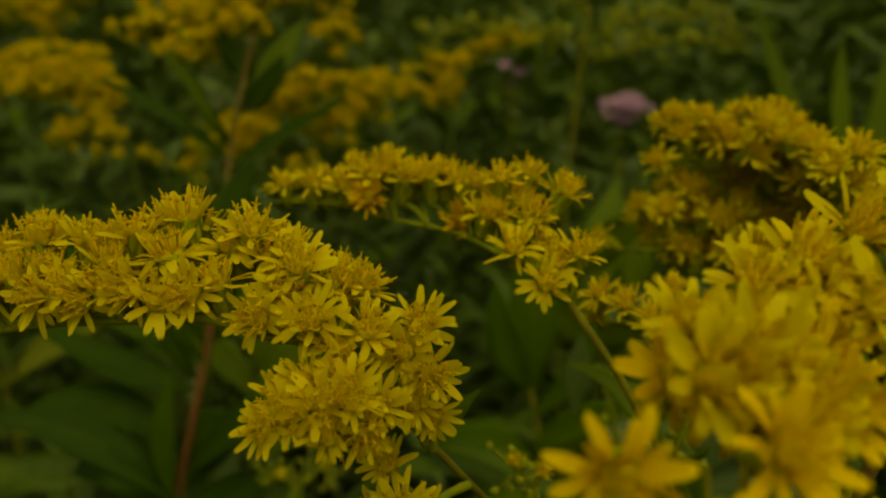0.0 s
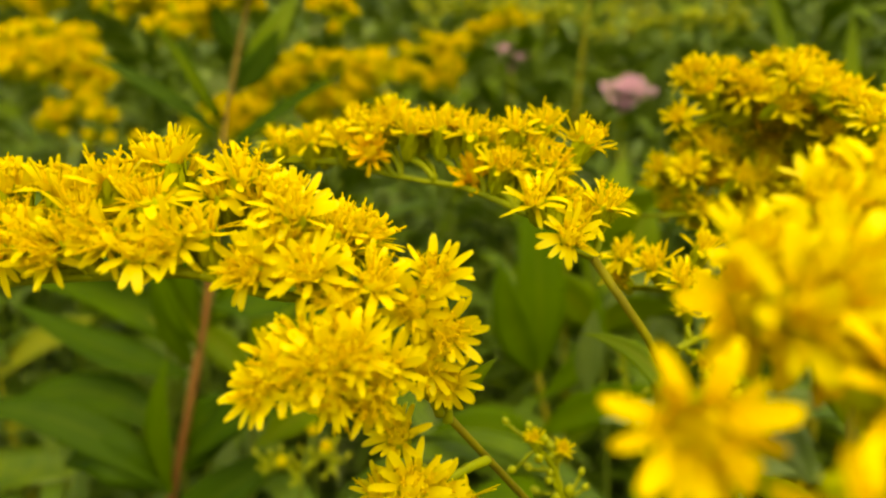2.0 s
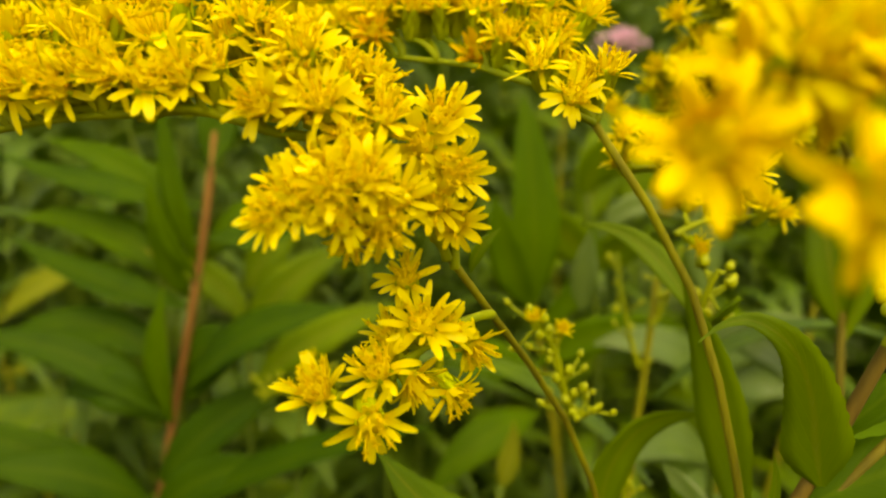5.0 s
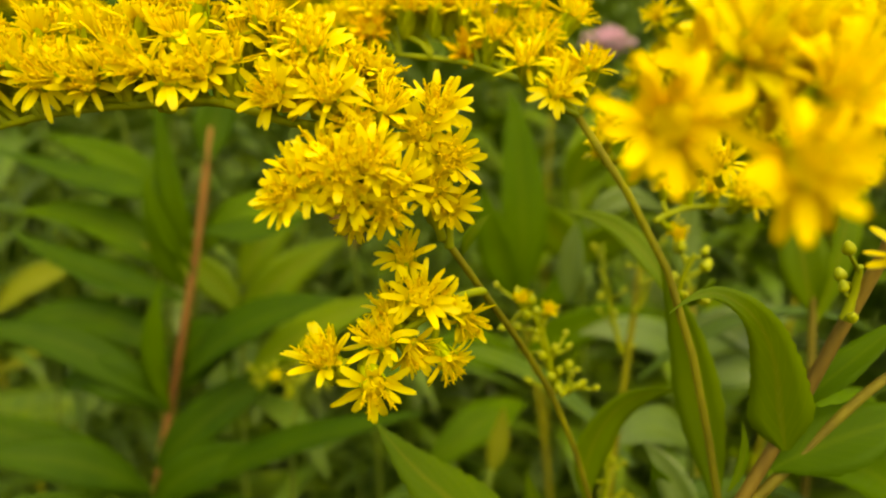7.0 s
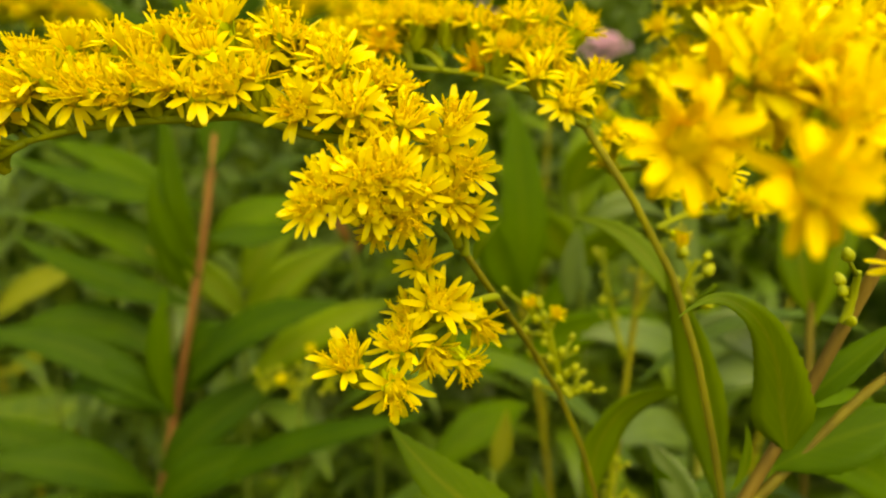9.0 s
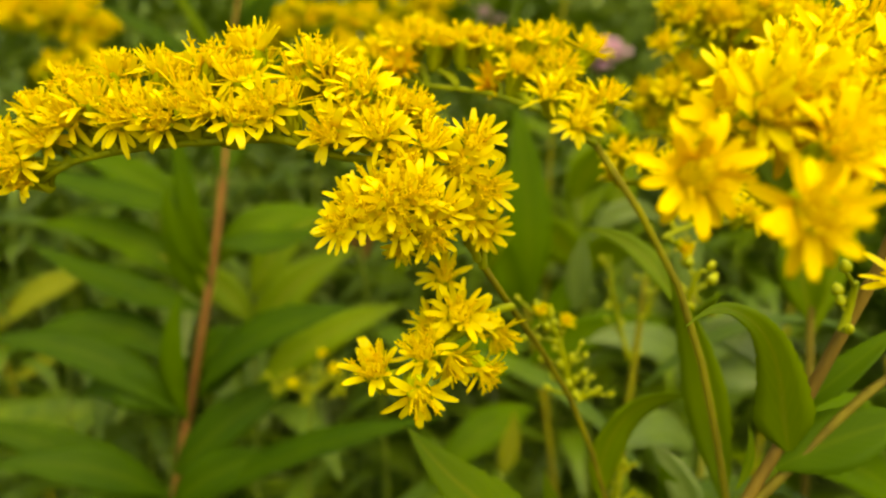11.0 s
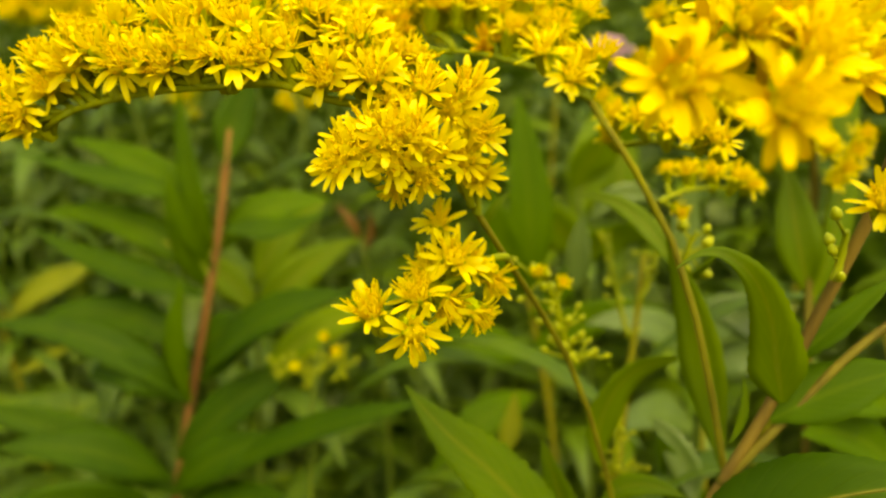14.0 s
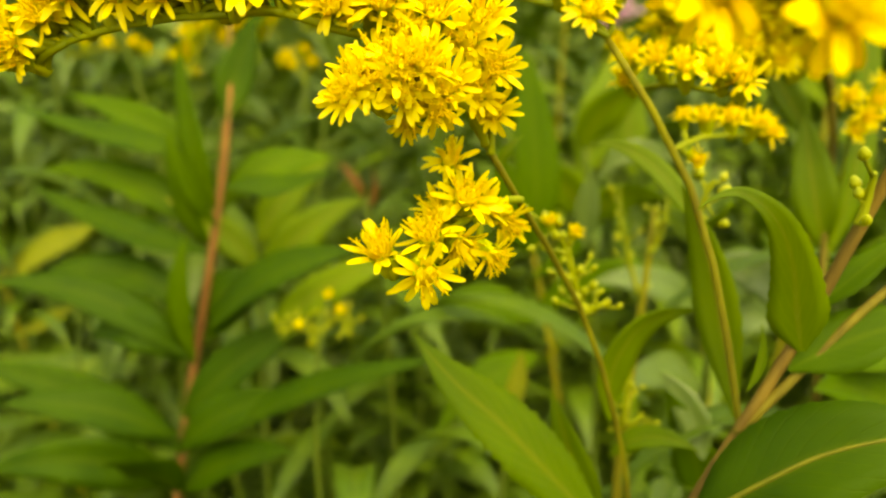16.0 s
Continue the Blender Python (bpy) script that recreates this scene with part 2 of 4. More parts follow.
# ---- flower heads ----
def petal_mesh(length, width, droop):
    """A strap petal along +z from the origin, bending away towards +x; four-sided in section."""
    bm = bmesh.new()
    uv = bm.loops.layers.uv.verify()
    rows, rings = 7, []
    p, a = Vector((0, 0, 0)), 0.0
    for k in range(rows + 1):
        s = k / rows
        half = width / 2 * (0.62 + 0.38 * math.sin(min(1, s / 0.55) * math.pi / 2)) * (1 if s < 0.5 else math.sqrt(max(0.1, 1 - ((s - 0.5) / 0.52) ** 2)))
        way, face = Vector((math.sin(a), 0, math.cos(a))), Vector((-math.cos(a), 0, math.sin(a)))
        curl = face * half * (0.16 + 0.1 * math.sin(5 * s + length * 9000))
        nick = way * -length * (0.05 if k == rows else 0)
        rings.append([bm.verts.new(p + o) for o in (Vector((0, -half, 0)) + curl, face * -0.00001 + nick, Vector((0, half, 0)) + curl, face * -0.00005 + nick)])
        p = p + way * length / rows
        a += droop / rows
    for k in range(rows):
        for j in range(4):
            q = (rings[k][j], rings[k][(j + 1) % 4], rings[k + 1][(j + 1) % 4], rings[k + 1][j])
            f = bm.faces.new(q)
            for l, (kk, jj) in zip(f.loops, ((k, j), (k, j + 1), (k + 1, j + 1), (k + 1, j))):
                l[uv].uv = ((0, 0.5, 1, 0.5, 0)[jj] * 1.0, kk / rows)
    bm.faces.new(rings[-1])
    bm.faces.new(rings[0][::-1])
    # a crisp rim keeps the upper and under side flat
    for a, b in zip(rings, rings[1:]):
        for j in (0, 2):
            bm.edges.get((a[j], b[j])).smooth = False
    return bm


PETALS = [mesh_of("petal", petal_mesh(l, w, d), PETAL) for l, w, d in (
    (0.0023, 0.00064, 0.45), (0.0025, 0.00056, 0.2), (0.0022, 0.00068, 0.9), (0.0023, 0.0005, -0.25), (0.0019, 0.00056, 0.35))]


def disc_mesh(n):
    bm = bmesh.new()
    # the domed base that the florets stand on
    bmesh.ops.create_uvsphere(bm, u_segments=9, v_segments=5, radius=0.00095, matrix=Matrix.Diagonal((1, 1, 0.45, 1)))
    for k in range(n):
        a, r = k * 2.4, 0.0008 * math.sqrt((k + 0.3) / n)
        lean = Vector((math.cos(a), math.sin(a), 0)) * r
        h = random.uniform(0.0007, 0.0016)
        p0, p1 = lean * 0.7 + Vector((0, 0, -0.0004)), lean * 1.7 + Vector((0, 0, h))
        tube(bm, [p0, p0.lerp(p1, 0.6), p1], 0.00009, 0.00014, 5, 0, 0.0)
        for j in range(4):
            b = 1.57 * j + a
            tip = p1 + Vector((math.cos(b) * 0.00033, math.sin(b) * 0.00033, 0.00024))
            tube(bm, [p1, tip], 0.0001, 0.00005, 3, 0, 0.0)
        tube(bm, [p1, p1 + lean * 0.5 + Vector((0, 0, random.uniform(0.0003, 0.0008)))], 0.00008, 0.00005, 4, 0, 0.0)
    return bm


def cup_mesh():
    """The green cup of bracts under a head, from -z up to the petals."""
    bm = bmesh.new()
    tube(bm, [(0, 0, -0.0031), (0, 0, -0.0027), (0, 0, -0.0018), (0, 0, -0.0006), (0, 0, 0.0001)], 0.00045, 0.0009, 9, 0, 0.05)
    for ring, (z, r, l) in enumerate(((-0.0026, 0.00072, 0.0013), (-0.0018, 0.00088, 0.0014), (-0.0010, 0.00098, 0.0014))):
        for k in range(6):
            a = k * math.pi / 3 + ring * 0.5
            out = Vector((math.cos(a), math.sin(a), 0))
            base = out * r + Vector((0, 0, z))
            blade(bm, [base, base + out * 0.00012 + Vector((0, 0, l * 0.55)), base + out * 0.0001 + Vector((0, 0, l))], 0.0006, out, 4, -0.3, 0, 0, 0.4, 0.00006)
    return bm


AMBER = petal_material("faded_petal", (0.8, 0.46, 0.008), (0.87, 0.6, 0.014), 0.45)
FADED = [mesh_of("petal", petal_mesh(l, w, d), AMBER) for l, w, d in ((0.0022, 0.0006, 0.2), (0.0024, 0.00055, -0.3), (0.002, 0.0006, 0.6), (0.0023, 0.0005, -0.1), (0.0018, 0.00055, 0.3))]
# Deeper gold of the near heads, with their dim light in the colour.
DIMMED = petal_material("dimmed_golden_petal", (0.81, 0.53, 0.008), (0.85, 0.66, 0.014), 0.45)
GOLDEN = [mesh_of("petal", petal_mesh(l, w, d), DIMMED) for l, w, d in ((0.0025, 0.00086, 0.5), (0.0028, 0.0008, 0.25), (0.0024, 0.0009, 0.8), (0.0025, 0.0007, -0.15), (0.0021, 0.0008, 0.4))]
WARM = petal_material("warm_petal", (0.82, 0.63, 0.015), (0.84, 0.745, 0.05), 0.52)
BROAD = [mesh_of("petal", petal_mesh(l, w, d), WARM) for l, w, d in ((0.0025, 0.0008, 0.4), (0.0029, 0.00072, 0.2), (0.0023, 0.00084, 0.8), (0.0026, 0.00064, -0.2), (0.0021, 0.00074, 0.4))]
DISCS = [mesh_of("disc", disc_mesh(n), DISC) for n in (10, 13, 9)]
CUP = mesh_of("bract_cup", cup_mesh(), BRACT)


def petal_poses(n, spread):
    out, tilt = [], random.uniform(0, 6.28)
    for k in range(n):
        a = 2 * math.pi * (k + random.uniform(-0.4, 0.4)) / n
        # a head opens wider on one side; every third ray stands up
        lean = radians(random.gauss(spread, 17) + 14 * math.cos(a - tilt) - (32 if k % 3 == 2 else 0))
        m = Matrix.Rotation(a, 4, "Z") @ Matrix.Translation((0.00075, 0, -0.0002)) @ Matrix.Rotation(lean, 4, "Y") @ Matrix.Rotation(random.uniform(-0.5, 0.5), 4, "Z")
        out.append((random.randrange(len(PETALS)), m @ Matrix.Scale(random.uniform(0.85, 1.12), 4)))
    return out


DESIGNS = [petal_poses(n, s) for n, s in ((18, 60), (17, 68), (19, 54), (16, 74), (20, 52), (18, 64), (17, 58), (16, 70))]


def whole_head(design, disc):
    """One mesh with cup, disc and petals, for heads too far away to be picked apart."""
    bm = bmesh.new()
    mats = (PETAL, DISC, BRACT)
    for me, m, slot in [(PETALS[k], m, 0) for k, m in design] + [(disc, Matrix(), 1), (CUP, Matrix(), 2)]:
        a, b = len(bm.verts), len(bm.faces)
        bm.from_mesh(me)
        bm.verts.ensure_lookup_table()
        bm.faces.ensure_lookup_table()
        bmesh.ops.transform(bm, matrix=m, verts=bm.verts[a:])
        for f in bm.faces[b:]:
            f.material_index = slot
    return mesh_of("flower_head", bm, *mats)


WHOLE = [whole_head(d, DISCS[k % 3]) for k, d in enumerate(DESIGNS)]


def aim(p, way, spin=0.0, size=1.0):
    q = Vector(way).normalized().to_track_quat("Z", "Y").to_matrix().to_4x4()
    return Matrix.Translation(p) @ q @ Matrix.Rotation(spin, 4, "Z") @ Matrix.Scale(size, 4)


def head(plant, p, way, size=1.0, fine=True, petals=PETALS):
    """A flower head whose disc is centred at p and faces along way."""
    m = aim(Vector(p) - plant.location, way, random.uniform(0, 6.28), size)
    if not fine:
        return under("flower_head", random.choice(WHOLE), plant, m)
    ob = under("flower_head", CUP, plant, m)
    under("disc", random.choice(DISCS), ob, Matrix())
    for k, pm in random.choice(DESIGNS):
        under("petal", petals[k], ob, pm @ Matrix.Rotation(random.uniform(-0.12, 0.12), 4, "Y"))
    return ob


def nearest(line, p):
    return min(line, key=lambda q: (q - p).length)


def raceme(plant, branch, heads, r0=0.0004, r1=0.00024, up=0.45, front=0.35, fine=True, mat=None, fill=0, bare=False, petals=PETALS, stalk=0.00035):
    """A flowering side branch through points in cm, with heads (x, y, z, size) in cm, each on its own stalk; fill: more heads, behind and between those."""
    line = smooth([cm(p) for p in branch], 40)
    bm = bmesh.new()
    if not bare:
        tube(bm, line, r0, r1, 7)
    heads, listed = list(heads), len(heads)
    for k in range(fill):
        a, b = heads[k % len(heads)], heads[(k + 1 + k // len(heads)) % len(heads)]
        if (Vector(a[:3]) - Vector(b[:3])).length < 1.3:
            heads.append((*(Vector(a[:3]).lerp(Vector(b[:3]), 0.5) + Vector((random.gauss(0, 0.05), 0.12 + 0.25 * random.random(), random.gauss(0.03, 0.04)))), 0.95))
    for x, y, z, size in heads:
        p = cm((x, y, z))
        q = nearest(line, p)
        out = (p - q).normalized()
        way = (out * 0.8 + Vector((random.uniform(-0.25, 0.25), -front, up))).normalized()
        foot = p - way * 0.003 * size
        # the stalk leaves the branch a little below the head
        i = max(0, line.index(q) - 3)
        tube(bm, [line[i], line[i].lerp(foot, 0.55) + out * 0.0006, foot], stalk, stalk * 0.85, 6, 6)
        head(plant, p, way, size, fine and (x, y, z, size) in heads[:listed], petals)
    part("flower_branch", bm, mat or STALK, plant)


def loose_raceme(plant, branch, n, size=1.0, spread=0.003, lift=0.0035, fine=False, mat=None):
    """A flowering branch whose heads crowd along its upper side at random."""
    line = smooth([cm(p) for p in branch], 40)
    bm = bmesh.new()
    tube(bm, line, 0.0008, 0.0004, 6)
    for k in range(n):
        i = min(40, int((k + random.random()) / n * 40))
        off = Vector((random.gauss(0, spread), random.gauss(0, spread), min(lift + 1.3 * spread, abs(random.gauss(lift, spread)))))
        p = line[i] + off
        way = (off.normalized() + Vector((random.uniform(-0.3, 0.3), -0.3, 0.5))).normalized()
        tube(bm, [line[max(0, i - 2)], p - way * 0.003 * size], 0.0003, 0.0003, 5, 3)
        head(plant, p, way, size * random.uniform(0.85, 1.1), fine)
    part("flower_branch", bm, mat or STALK, plant)


def bud_mesh():
    bm = bmesh.new()
    bmesh.ops.create_uvsphere(bm, u_segments=8, v_segments=6, radius=0.00075)
    for v in bm.verts:
        k = v.co.z / 0.00075
        v.co.z = v.co.z * (1.35 if k > 0 else 1.1) + 0.0008
        v.co.x, v.co.y = v.co.x * (1 - 0.25 * k), v.co.y * (1 - 0.25 * k)
    return bm


BUDS = mesh_of("bud", bud_mesh(), BUD)


def bud_branch(plant, branch, n, size=1.0, spread=0.0012):
    line = smooth([cm(p) for p in branch], 30)
    bm = bmesh.new()
    tube(bm, line, 0.0005, 0.0003, 6)
    for k in range(n):
        i = min(30, int(3 + (k + random.random()) / n * 28))
        off = Vector((random.gauss(0, spread), random.gauss(0, spread), random.gauss(0.0006, spread)))
        p = line[i] + off
        way = off + Vector((0, 0, 0.002))
        tube(bm, [line[max(0, i - 1)], p], 0.00022, 0.0002, 5, 2)
        under("bud", BUDS, plant, aim(p - plant.location, way, k, size * random.uniform(0.75, 1.2)))
    part("bud_branch", bm, STALK, plant)


def leaf(plant, pts, width, up=(0, -0.3, 1), mat=None, label="", rib=False, **shape):
    """A leaf from its base through points in cm to its tip; width in cm."""
    bm = blade(bmesh.new(), [cm(p) for p in pts], width / 100, up, **shape)
    ob = part("leaf", bm, mat or LEAF, plant, label)
    if rib:
        rib = bmesh.new()
        tube(rib, [cm(p) for p in pts], width * 0.00032, width * 0.0001, 6, 24, 0.03)
        bmesh.ops.translate(rib, verts=rib.verts, vec=-plant.location)
        under("midrib", mesh_of("midrib", rib, RIB), ob, Matrix())
    return ob


def stem(plant, pts, r0, r1, mat=None, label="", name="stem", n=110):
    """A stem from the ground upwards, points in cm, radii in mm."""
    bm = bmesh.new()
    tube(bm, [cm(p) for p in pts], r0 / 1000, r1 / 1000, 10, n, 0.05)
    return part(name, bm, mat or STALK, plant, label)


# ---- ground ----
bm = bmesh.new()
bmesh.ops.create_grid(bm, x_segments=90, y_segments=90, size=1.0)
for v in bm.verts:
    x, y = v.co.x, v.co.y
    v.co.x, v.co.y = 60 * x * abs(x) ** 1.5, 60 * y * abs(y) ** 1.5
    v.co.z = 0.03 * noise.noise((v.co.x * 2, v.co.y * 2, 0)) - 0.03
tagged(new("ground", mesh_of("ground", bm, SOIL)), "dark bare soil under the plants", "ground", kind="structure")

# ---- the nodding goldenrod in front ----
plant = thing("goldenrod_plant", (0.03, 0.16, 0.0), "goldenrod with a nodding golden yellow flower spray on a thin stem", "goldenrod", "goldenrods")
stem(plant, [(3.0, 16.0, -2.0), (2.6, 14.0, 45), (2.2, 11.5, 78), (1.73, 7.16, 89.19), (1.12, 6.66, 90.80), (0.56, 6.14, 91.74), (0.13, 5.66, 92.38), (-0.18, 5.30, 92.86)], 1.0, 0.3, OLIVE)
raceme(plant, [(-0.18, 5.30, 92.86), (-0.42, 5.18, 93.31), (-0.76, 5.14, 93.54), (-1.25, 5.12, 93.61), (-1.72, 5.11, 93.74), (-2.21, 5.12, 93.72), (-2.71, 5.18, 93.68), (-3.26, 5.34, 93.59), (-3.83, 5.48, 93.43), (-4.67, 5.66, 93.13)], [
    (*(-2.01, 4.94, 93.91), 1.0), (*(-2.42, 5.02, 93.99), 1.0), (*(-2.79, 5.08, 93.95), 1.0), (*(-3.22, 5.21, 94.03), 1.0), (*(-3.75, 5.42, 93.96), 0.95),
    (*(-4.05, 5.44, 93.70), 1.0), (*(-4.10, 5.30, 93.47), 0.95), (*(-3.88, 5.33, 93.40), 0.8), (*(-3.11, 5.40, 94.25), 1.0), (*(-3.48, 5.50, 94.18), 0.9),
    (*(-2.67, 5.34, 94.25), 1.05), (*(-2.33, 5.34, 94.33), 1.1), (*(-1.98, 5.45, 94.45), 1.1), (*(-2.00, 5.15, 94.21), 1.05), (*(-1.63, 5.05, 94.04), 0.95),
    (*(-2.45, 5.16, 94.15), 1.0), (*(-4.49, 5.52, 93.51), 1.0)], fill=13)
raceme(plant, [(-1.72, 5.11, 93.74), (-2.21, 5.12, 93.72), (-2.71, 5.18, 93.68), (-3.26, 5.34, 93.59), (-3.83, 5.48, 93.43), (-4.67, 5.66, 93.13)], [
    (*(-3.43, 5.25, 93.90), 0.95), (*(-2.97, 5.08, 93.89), 0.95), (*(-2.60, 5.01, 93.88), 0.95), (*(-2.22, 4.97, 93.99), 0.95), (*(-1.80, 4.95, 93.97), 0.95),
    (*(-3.65, 5.33, 93.73), 0.9), (*(-3.90, 5.25, 93.53), 0.9), (*(-4.38, 5.38, 93.32), 0.95)], front=1.0, up=-0.3, bare=True)
raceme(plant, [(-0.18, 5.30, 92.86), (-0.40, 5.13, 93.29), (-0.69, 5.09, 93.59), (-1.01, 5.20, 93.82), (-1.47, 5.39, 93.94)], [
    (*(-1.45, 5.36, 94.38), 1.1), (*(-1.31, 5.33, 94.21), 1.0), (*(-1.04, 5.11, 94.16), 1.05), (*(-1.32, 4.95, 93.79), 0.95), (*(-0.92, 4.89, 93.81), 1.0),
    (*(-1.14, 5.08, 93.99), 0.95), (*(-0.64, 5.42, 93.98), 0.9), (*(-0.52, 4.96, 93.73), 1.0), (*(-0.81, 5.28, 94.02), 0.9), (*(-0.76, 4.95, 93.62), 0.9),
    (*(-1.60, 5.35, 94.26), 1.0)], front=0.5, fill=9)
raceme(plant, [(-0.10, 5.32, 92.72), (-0.30, 5.08, 93.05), (-0.59, 4.92, 93.19), (-0.95, 4.87, 93.17), (-1.13, 4.82, 93.11)], [
    (*(-0.79, 4.59, 93.31), 1.0), (*(-1.02, 4.63, 93.22), 0.95), (*(-1.19, 4.62, 93.13), 0.85), (*(-0.61, 4.64, 93.36), 0.95), (*(-0.94, 4.76, 93.40), 0.95),
    (*(-0.52, 4.73, 93.04), 0.95), (*(-0.43, 4.81, 93.21), 0.9), (*(-0.75, 4.61, 93.14), 0.85), (*(-0.68, 4.82, 93.46), 0.9), (*(-1.12, 4.75, 93.28), 0.85), (*(-0.74, 4.85, 92.92), 0.7)], front=0.75, up=0.2, fill=2)
raceme(plant, [(-0.04, 5.40, 92.63), (-0.08, 5.37, 93.00), (-0.16, 5.34, 93.37), (-0.19, 5.33, 93.62)], [
    (*(-0.15, 5.20, 93.72), 1.0), (*(-0.07, 5.13, 93.36), 1.0), (*(-0.28, 5.07, 93.54), 0.95), (*(-0.05, 5.22, 93.00), 0.85), (*(-0.20, 5.10, 93.14), 0.85)], front=0.6, up=0.2)
raceme(plant, [(0.27, 5.72, 92.19), (0.02, 5.43, 92.21), (-0.27, 5.12, 92.11), (-0.57, 4.90, 91.98), (-0.91, 4.78, 91.84)], [
    (*(-0.39, 5.21, 92.60), 0.85), (*(-0.27, 5.05, 92.32), 1.05), (*(0.10, 5.30, 92.06), 0.85), (*(-0.57, 4.91, 92.03), 1.0), (*(-0.96, 4.80, 91.92), 1.05),
    (*(-0.60, 4.66, 91.76), 1.0), (*(-0.05, 4.96, 91.84), 0.85), (*(-0.32, 4.98, 91.93), 0.9), (*(-0.52, 5.15, 92.2), 0.85), (*(-0.10, 5.2, 92.22), 0.8)], front=0.7, up=0.1)
bud_branch(plant, [(1.31, 7.56, 90.55), (1.18, 7.43, 90.94), (1.09, 7.40, 91.28), (0.84, 7.27, 91.64)], 22, 0.62)
bud_branch(plant, [(1.31, 7.56, 90.55), (1.43, 7.36, 90.63), (1.50, 7.37, 90.69)], 10, 0.62)
head(plant, cm((0.84, 7.28, 91.69)), (-0.2, -0.2, 1), 0.5)
head(plant, cm((1.13, 7.35, 91.55)), (0.3, -0.5, 1), 0.5)
leaf(plant, [(1.68, 6.88, 87.82), (0.97, 6.79, 88.66), (0.23, 6.69, 89.52), (-0.30, 6.62, 90.06), (-0.72, 6.65, 90.57)], 0.74, (0.4, -1, 0.6), fold=0.14, rows=44, widest=0.5, teeth=0.07, mat=LIT)
leaf(plant, [(1.76, 7.82, 87.42), (1.31, 7.77, 88.54), (1.04, 7.87, 89.38)], 0.5, (-0.5, -1, 0.2), mat=LIT)
leaf(plant, [(1.81, 7.76, 88.99), (1.83, 7.74, 89.81), (2.19, 7.65, 90.37), (2.76, 7.47, 90.58)], 0.42, (-0.2, -0.6, 1), mat=BRIGHT)
leaf(plant, [(1.79, 7.6, 88.57), (2.24, 7.2, 89.04), (2.65, 6.9, 89.01)], 0.3, (0, -0.6, 1), mat=LIT)
leaf(plant, [(0.15, 6.71, 92.30), (0.23, 6.66, 92.54), (0.42, 6.69, 92.72)], 0.12, (0, -1, 0.5), mat=LIT)

# ---- the goldenrod behind it, arching the other way ----
plant = thing("goldenrod_plant", (0.035, 0.10, 0.0), "goldenrod with an arching yellow raceme on a green stem", "goldenrod", "goldenrods")
stem(plant, [(3.5, 10.0, -2.0), (3.4, 9.0, 50), (2.75, 6.19, 89.66), (2.54, 6.28, 90.70), (2.26, 6.39, 91.78), (2.04, 6.51, 92.39), (1.67, 6.52, 92.99), (1.17, 6.46, 93.67)], 1.0, 0.38, OLIVE)
raceme(plant, [(1.17, 6.46, 93.67), (0.90, 6.52, 93.92), (0.63, 6.75, 94.01), (0.15, 7.20, 94.18), (-0.49, 7.55, 94.27), (-1.18, 7.90, 94.39), (-1.98, 8.13, 94.39)], [
    (*(0.91, 6.11, 93.89), 0.95), (*(1.26, 6.44, 94.11), 1.0), (*(0.66, 6.37, 94.16), 1.0), (*(1.20, 7.04, 94.63), 1.05), (*(0.57, 7.09, 94.75), 0.9),
    (*(0.85, 6.80, 94.37), 1.0), (*(0.43, 6.93, 94.41), 1.0), (*(0.18, 7.30, 94.71), 1.0), (*(-0.14, 7.42, 94.76), 1.05),
    (*(-0.40, 7.42, 94.72), 1.0), (*(-0.76, 7.64, 94.72), 1.05), (*(-1.07, 7.73, 94.63), 1.0), (*(-1.46, 7.95, 94.62), 1.0), (*(-1.82, 8.06, 94.60), 0.9),
    (*(-0.59, 7.76, 94.86), 1.0), (*(-0.97, 7.87, 94.82), 0.95)], fill=12)
raceme(plant, [(1.84, 7.67, 93.17), (2.06, 7.27, 93.23), (2.26, 6.64, 93.18), (2.52, 6.31, 93.12)], [
    (*(1.69, 7.45, 93.54), 0.9), (*(1.90, 7.13, 93.50), 0.95), (*(2.09, 6.79, 93.40), 0.95), (*(2.23, 6.27, 93.36), 1.0), (*(2.45, 6.24, 93.28), 0.95),
    (*(1.71, 7.59, 93.27), 0.8), (*(2.36, 7.15, 93.65), 0.9)])
raceme(plant, [(2.40, 7.81, 92.48), (2.75, 7.93, 92.61), (3.25, 8.12, 92.63), (3.84, 8.31, 92.62)], [
    (*(2.82, 7.98, 92.84), 0.85), (*(3.17, 8.07, 92.83), 0.85), (*(3.53, 8.15, 92.77), 0.9), (*(3.75, 8.22, 92.66), 0.7), (*(2.65, 7.78, 92.38), 0.6), (*(2.54, 7.99, 92.87), 0.6)])
head(plant, cm((0.20, 7.27, 94.30)), (-0.2, -0.8, 0.3), 0.9, petals=FADED)
head(plant, cm((-0.79, 7.50, 94.51)), (0.1, -0.9, 0.2), 0.85, petals=FADED)
bud_branch(plant, [(2.71, 7.70, 91.60), (2.74, 7.66, 91.89), (2.84, 7.62, 92.14)], 8, 0.85)
leaf(plant, [(2.57, 7.50, 91.61), (2.33, 7.61, 92.06), (1.93, 7.91, 92.44), (1.45, 8.16, 92.55)], 0.28, (-0.3, -0.5, 1), mat=BRIGHT)
leaf(plant, [(2.71, 7.58, 91.52), (2.79, 7.41, 91.69), (2.98, 7.35, 91.90)], 0.2, (0.2, -1, 0.5), mat=LIT)

